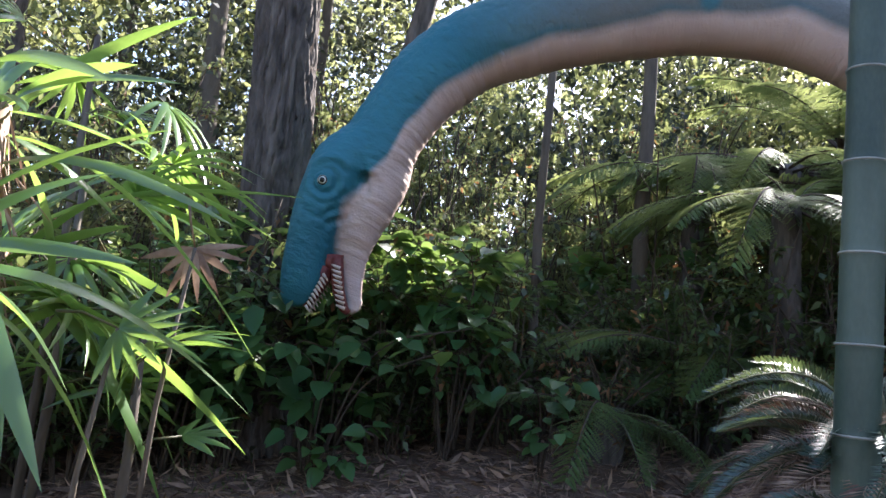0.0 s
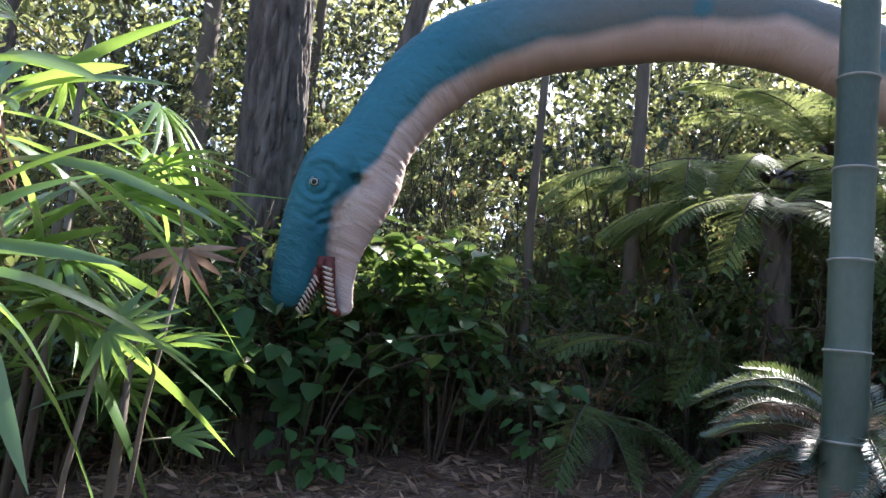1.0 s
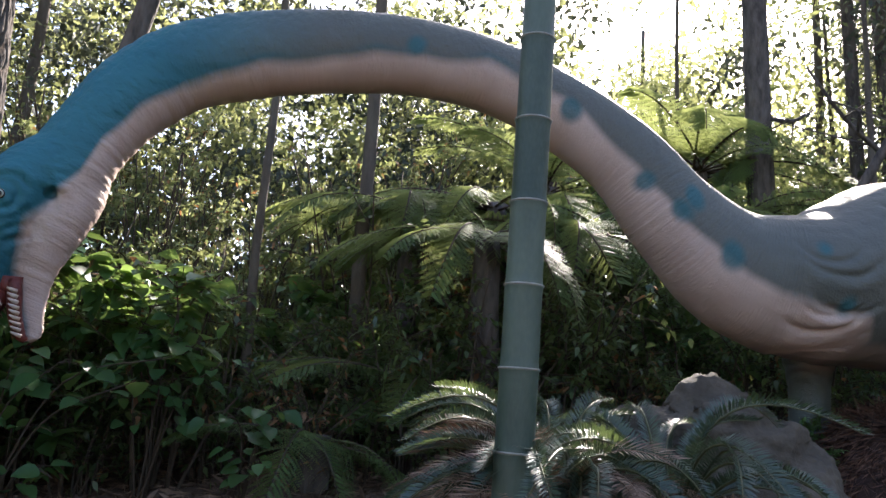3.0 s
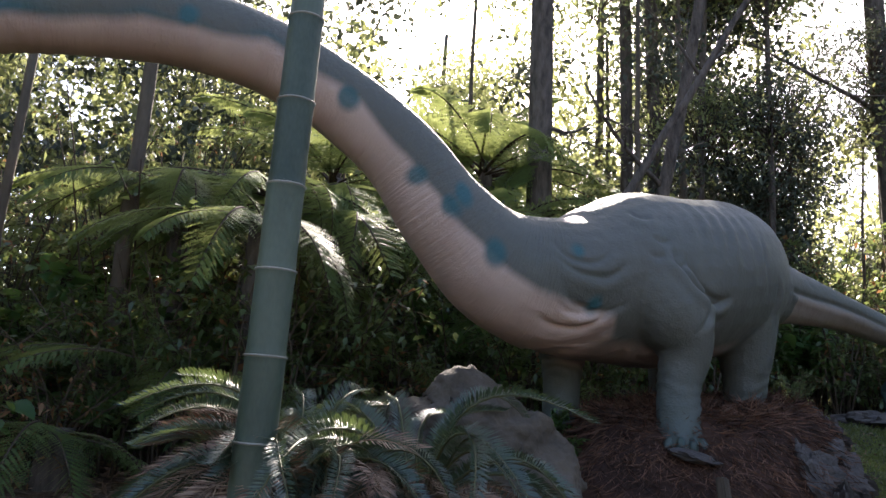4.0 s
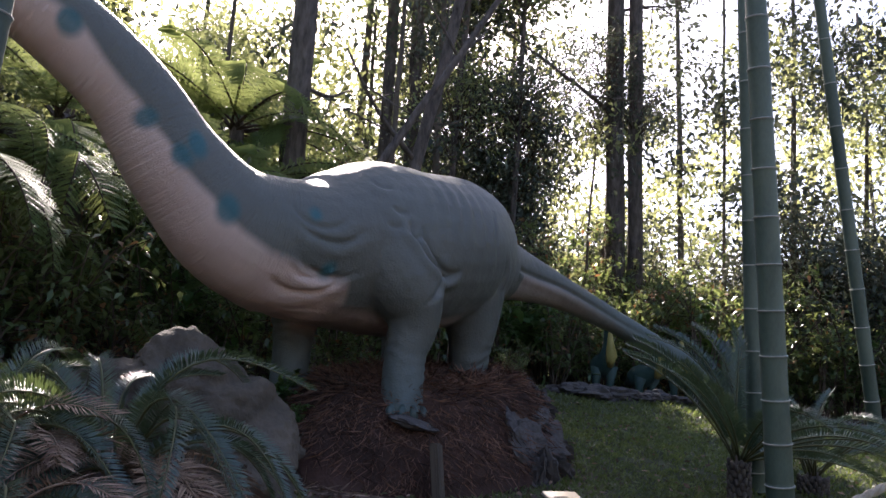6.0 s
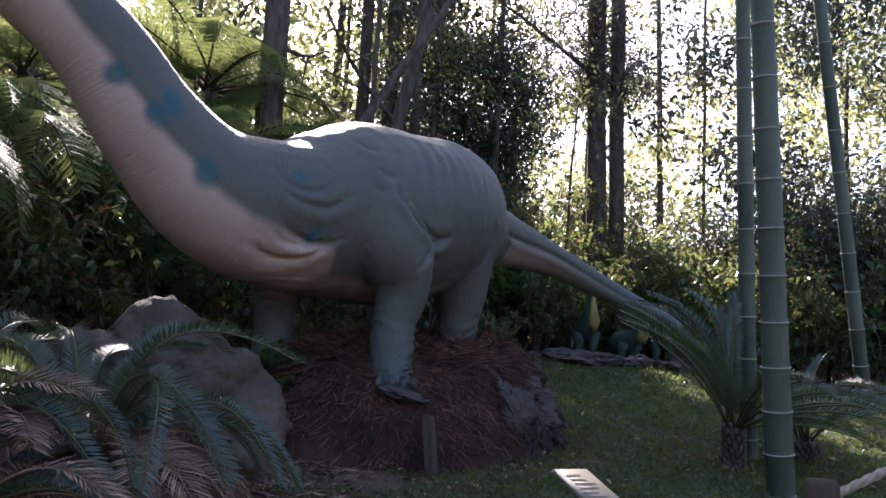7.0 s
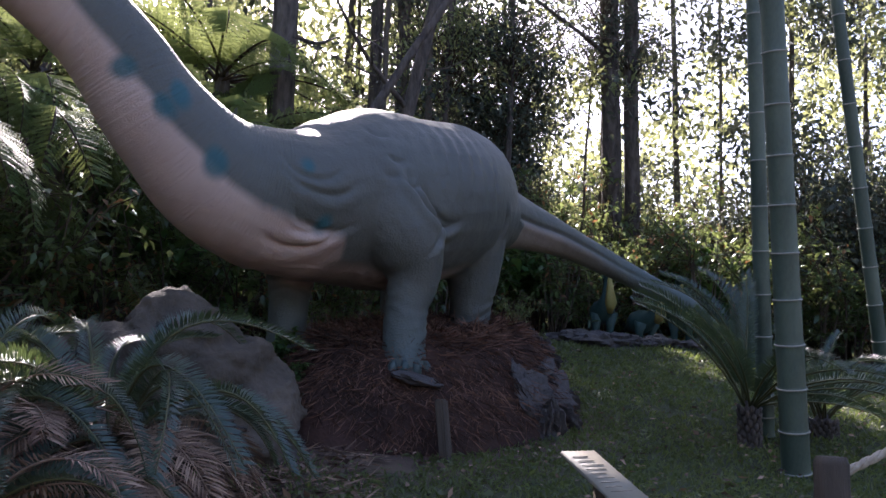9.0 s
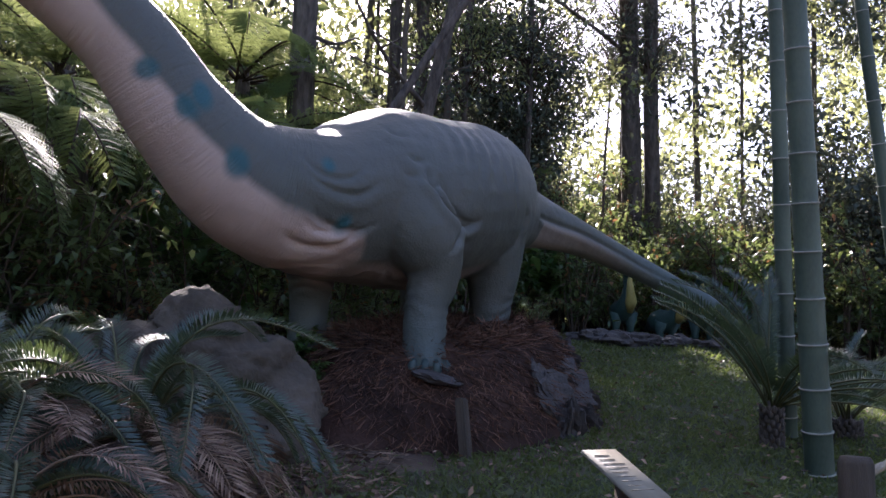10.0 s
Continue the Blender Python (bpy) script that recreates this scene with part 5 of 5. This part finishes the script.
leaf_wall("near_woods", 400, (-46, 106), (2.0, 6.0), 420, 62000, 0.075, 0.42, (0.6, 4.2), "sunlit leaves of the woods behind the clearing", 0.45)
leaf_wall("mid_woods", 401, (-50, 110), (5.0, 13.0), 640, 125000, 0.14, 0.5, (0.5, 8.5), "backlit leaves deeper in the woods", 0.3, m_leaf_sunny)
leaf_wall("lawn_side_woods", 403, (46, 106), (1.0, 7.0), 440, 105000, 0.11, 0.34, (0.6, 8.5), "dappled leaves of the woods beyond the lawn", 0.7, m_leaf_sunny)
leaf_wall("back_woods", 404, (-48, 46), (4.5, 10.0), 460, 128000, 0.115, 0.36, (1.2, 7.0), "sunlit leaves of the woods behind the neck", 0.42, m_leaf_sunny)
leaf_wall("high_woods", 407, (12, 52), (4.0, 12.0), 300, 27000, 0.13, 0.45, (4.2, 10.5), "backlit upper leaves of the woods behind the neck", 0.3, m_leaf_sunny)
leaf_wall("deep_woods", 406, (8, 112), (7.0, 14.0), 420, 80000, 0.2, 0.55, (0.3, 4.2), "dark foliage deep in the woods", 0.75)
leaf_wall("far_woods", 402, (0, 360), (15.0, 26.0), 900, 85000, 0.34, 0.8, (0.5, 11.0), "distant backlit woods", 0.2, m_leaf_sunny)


# ---- lawn, litter and small things ----
def lawn_grass():
    r2 = np.random.default_rng(500)
    b = Builder(m_grass)
    pts = []
    while len(pts) < 60000:
        th, r = r2.uniform(40, 92), 2.0 + 9.0 * r2.uniform(0, 1) ** 1.3
        x, y = polar(th, r)
        if r > edge_of_woods(th) or math.hypot((x - 4.45) / 1.1, (y - 3.38) / 0.82) < 1.0 or r2.uniform() > (th - 39) / 9:
            continue
        if noise.noise(Vector((x * 1.6, y * 1.6, 1))) < -0.42 + r2.normal(0, 0.1):
            continue
        pts.append((x, y, ground_z(x, y) - 0.004, r))
    p = np.array(pts)
    k = len(p)
    ln = r2.uniform(0.025, 0.07, k) * (0.8 + 0.05 * p[:, 3])
    b.blades(p[:, :3], np.stack([r2.normal(0, 0.55, k), r2.normal(0, 0.55, k), np.ones(k) * 0.8], 1), r2.normal(size=(k, 3)), ln, 0.006 + 0.0011 * p[:, 3], 0, 0.2)
    tagged(b.part("lawn_grass"), "short green lawn grass with sun patches", "grass", kind="stuff")


def litter():
    r2 = np.random.default_rng(510)
    b = Builder(m_litter, m_grass)
    k = 26000
    th, r = r2.uniform(-30, 48, k), r2.uniform(3.0, 5.6, k)
    x, y = 0.4 + r * np.sin(np.radians(th)), r * np.cos(np.radians(th))
    z = np.array([ground_z(a, c) for a, c in zip(x, y)]) + 0.004
    way = np.stack([r2.normal(size=k), r2.normal(size=k), r2.normal(0, 0.2, k) + 0.05], 1)
    b.blades(np.stack([x, y, z], 1), way, r2.normal(size=(k, 3)) * [1, 1, 0.3], r2.uniform(0.04, 0.16, k), r2.choice([0.006, 0.009, 0.028], k, p=[0.55, 0.3, 0.15]))
    k = 2500
    th, r = r2.uniform(-30, 45, k), r2.uniform(3.2, 5.2, k)
    x, y = 0.4 + r * np.sin(np.radians(th)), r * np.cos(np.radians(th))
    sel = np.array([noise.noise(Vector((a * 2.3, c * 2.3, 5))) > 0.12 for a, c in zip(x, y)])
    x, y = x[sel], y[sel]
    k = len(x)
    z = np.array([ground_z(a, c) for a, c in zip(x, y)])
    b.blades(np.stack([x, y, z], 1), np.stack([r2.normal(0, 0.5, k), r2.normal(0, 0.5, k), np.ones(k)], 1), r2.normal(size=(k, 3)), r2.uniform(0.04, 0.12, k), 0.007, 1, 0.3)
    tagged(b.part("leaf_litter"), "brown needles and dry leaves strewn on dark soil", "leaf litter", kind="stuff")


def lawn_litter():
    """Fallen leaves and clover strewn over the lawn."""
    r2 = np.random.default_rng(520)
    b = Builder(m_litter, m_grass)
    th, r = r2.uniform(40, 90, 9000), 2.0 + 7.5 * r2.uniform(0, 1, 9000) ** 1.2
    x, y = 0.4 + r * np.sin(np.radians(th)), r * np.cos(np.radians(th))
    ok = np.array([math.hypot((a - 4.45) / 1.1, (c - 3.38) / 0.82) > 1.0 and noise.noise(Vector((a * 1.3, c * 1.3, 9))) > r2.uniform(-0.6, 0.3) for a, c in zip(x, y)])
    x, y = x[ok], y[ok]
    k = len(x)
    z = np.array([ground_z(a, c) for a, c in zip(x, y)]) + r2.uniform(0.012, 0.03, k)
    way = np.stack([r2.normal(size=k), r2.normal(size=k), r2.normal(0, 0.25, k)], 1)
    ln = r2.uniform(0.02, 0.06, k)
    dead = r2.random(k) < 0.45
    for sel, slot in ((dead, 0), (~dead, 1)):
        b.blades(np.stack([x, y, z], 1)[sel], way[sel], (r2.normal(size=(k, 3)) * [1, 1, 0.3])[sel], ln[sel], ln[sel] * 0.5, slot, 0.1)
    tagged(b.part("lawn_litter"), "small fallen leaves and clover on the lawn", "leaf litter", kind="stuff")


lawn_grass()
litter()
lawn_litter()


def info_sign():
    x, y = 2.80, 1.20
    z = ground_z(x, y)
    th = empty("information_sign", pose(x, y, z, 0, 0, -20), "cream information plate on a low wooden post in the lawn", "sign")
    top = 1.27 - z
    Builder(m_wood).add(*rounded_box(0.045, 0.04, top + 0.2)).part("post", th, "weathered wooden post").location = (0, 0, (top - 0.2) / 2)
    tilt = pose(0, 0, top + 0.005, 24, 0, 0)
    pl = Builder(m_sign).add(*rounded_box(0.135, 0.26, 0.012)).part("plate", th)
    pl.matrix_local = tilt
    r2 = np.random.default_rng(3)
    for i in range(9):
        w = 0.085 * r2.uniform(0.6, 1.0)
        ob = Builder(m_signbar).add(*box(w, 0.0025, 0.0015)).part("text_bar", pl)
        ob.location = (-0.043 + w / 2, 0.09 - i * 0.022, 0.0075)
    return th


info_sign()


def rope_fence():
    pts = [(3.38, 0.76), (3.88, 0.0), (3.1, -1.5)]
    r2 = np.random.default_rng(8)
    th = empty("rope_fence", pose(0, 0, 0), "low rope fence on round wooden posts", "fence")
    tops = []
    for x, y in pts:
        z = ground_z(x, y)
        top = 1.335 if y > 0.5 else z + 1.1
        b = Builder(m_wood)
        b.tube([(x, y, z - 0.3), (x, y, z + 0.2), (x, y, top - 0.02), (x, y, top)], [0.052, 0.05, 0.048, 0.04], 14, 0, 0.03, r2)
        b.part("post", th)
        tops.append(np.array([x, y, top - 0.065]))
    tops.insert(0, np.array([3.30, 0.74, 0.93]))
    for a, c in zip(tops, tops[1:]):
        mid = (a + c) / 2 - [0, 0, 0.02]
        line = curve([a, mid, c], 60)
        b = Builder(m_rope)
        tan = unit(c - a)
        s1 = unit(np.cross(tan, [0, 0, 1]))
        s2 = np.cross(s1, tan)
        for ph in range(3):
            w = np.linspace(0, 55, 60) + ph * 2.094
            b.tube(line + 0.007 * (np.cos(w)[:, None] * s1 + np.sin(w)[:, None] * s2), 0.008, 6)
        b.part("rope", th, "twisted pale rope")


rope_fence()


def edging_rocks():
    r2 = np.random.default_rng(9)
    for i in range(17):
        u = i / 16
        x, y = 9.0 + 1.3 * u + r2.normal(0, 0.08), 5.1 - 1.35 * u + r2.normal(0, 0.1)
        s = r2.uniform(0.09, 0.2) * (1.5 if i == 2 else 1.0)
        v, f = blob_mesh((s * 1.3, s, s * 0.55), 40 + i, 0.55, 1.7, 3)
        ob = Builder(m_slab).add(v, f).part("edging_rock", smooth=False)
        ob.matrix_world = pose(x, y, ground_z(x, y) + 0.03, 0, 0, r2.uniform(0, 360))
        tagged(ob, "low dark rock edging the lawn", "rock", "edging rocks")


edging_rocks()


def small_statue(x, y, h, turn, seed):
    """A small upright animal figure with a yellow throat, far behind the lawn, in one mesh."""
    b = Builder(m_teal, m_yellow)
    b.tube(curve([(0.45, 0, 0.30 * h), (0.2, 0, 0.42 * h), (-0.05, 0, 0.46 * h), (-0.2, 0, 0.62 * h), (-0.24, 0, 0.85 * h), (-0.3, 0, h), (-0.42, 0, 0.98 * h)], 16), [0.03, 0.05, 0.08, 0.12, 0.15, 0.16, 0.15, 0.13, 0.10, 0.075, 0.055, 0.045, 0.045, 0.055, 0.05, 0.02], 12, 0)
    b.tube([(-0.18, -0.05, 0.42 * h), (-0.26, -0.05, 0.55 * h), (-0.29, -0.03, 0.75 * h), (-0.3, -0.02, 0.95 * h)], [0.04, 0.075, 0.045, 0.02], 10, 1)
    for lx, ly in ((-0.05, 0.09), (-0.05, -0.09)):
        b.tube([(lx, ly, 0.42 * h), (lx + 0.05, ly, 0.2 * h), (lx, ly, 0)], [0.09, 0.05, 0.04], 8, 0)
    ob = b.part("small_dinosaur_statue")
    ob.matrix_world = pose(x, y, ground_z(x, y), 0, 0, turn)
    return tagged(ob, "small teal dinosaur statue with a yellow throat", "dinosaur statue", "small statues")


small_statue(9.8, 5.13, 0.85, 40, 1)
small_statue(10.2, 4.75, 0.62, 60, 2)
small_statue(10.55, 4.42, 0.82, 20, 3)
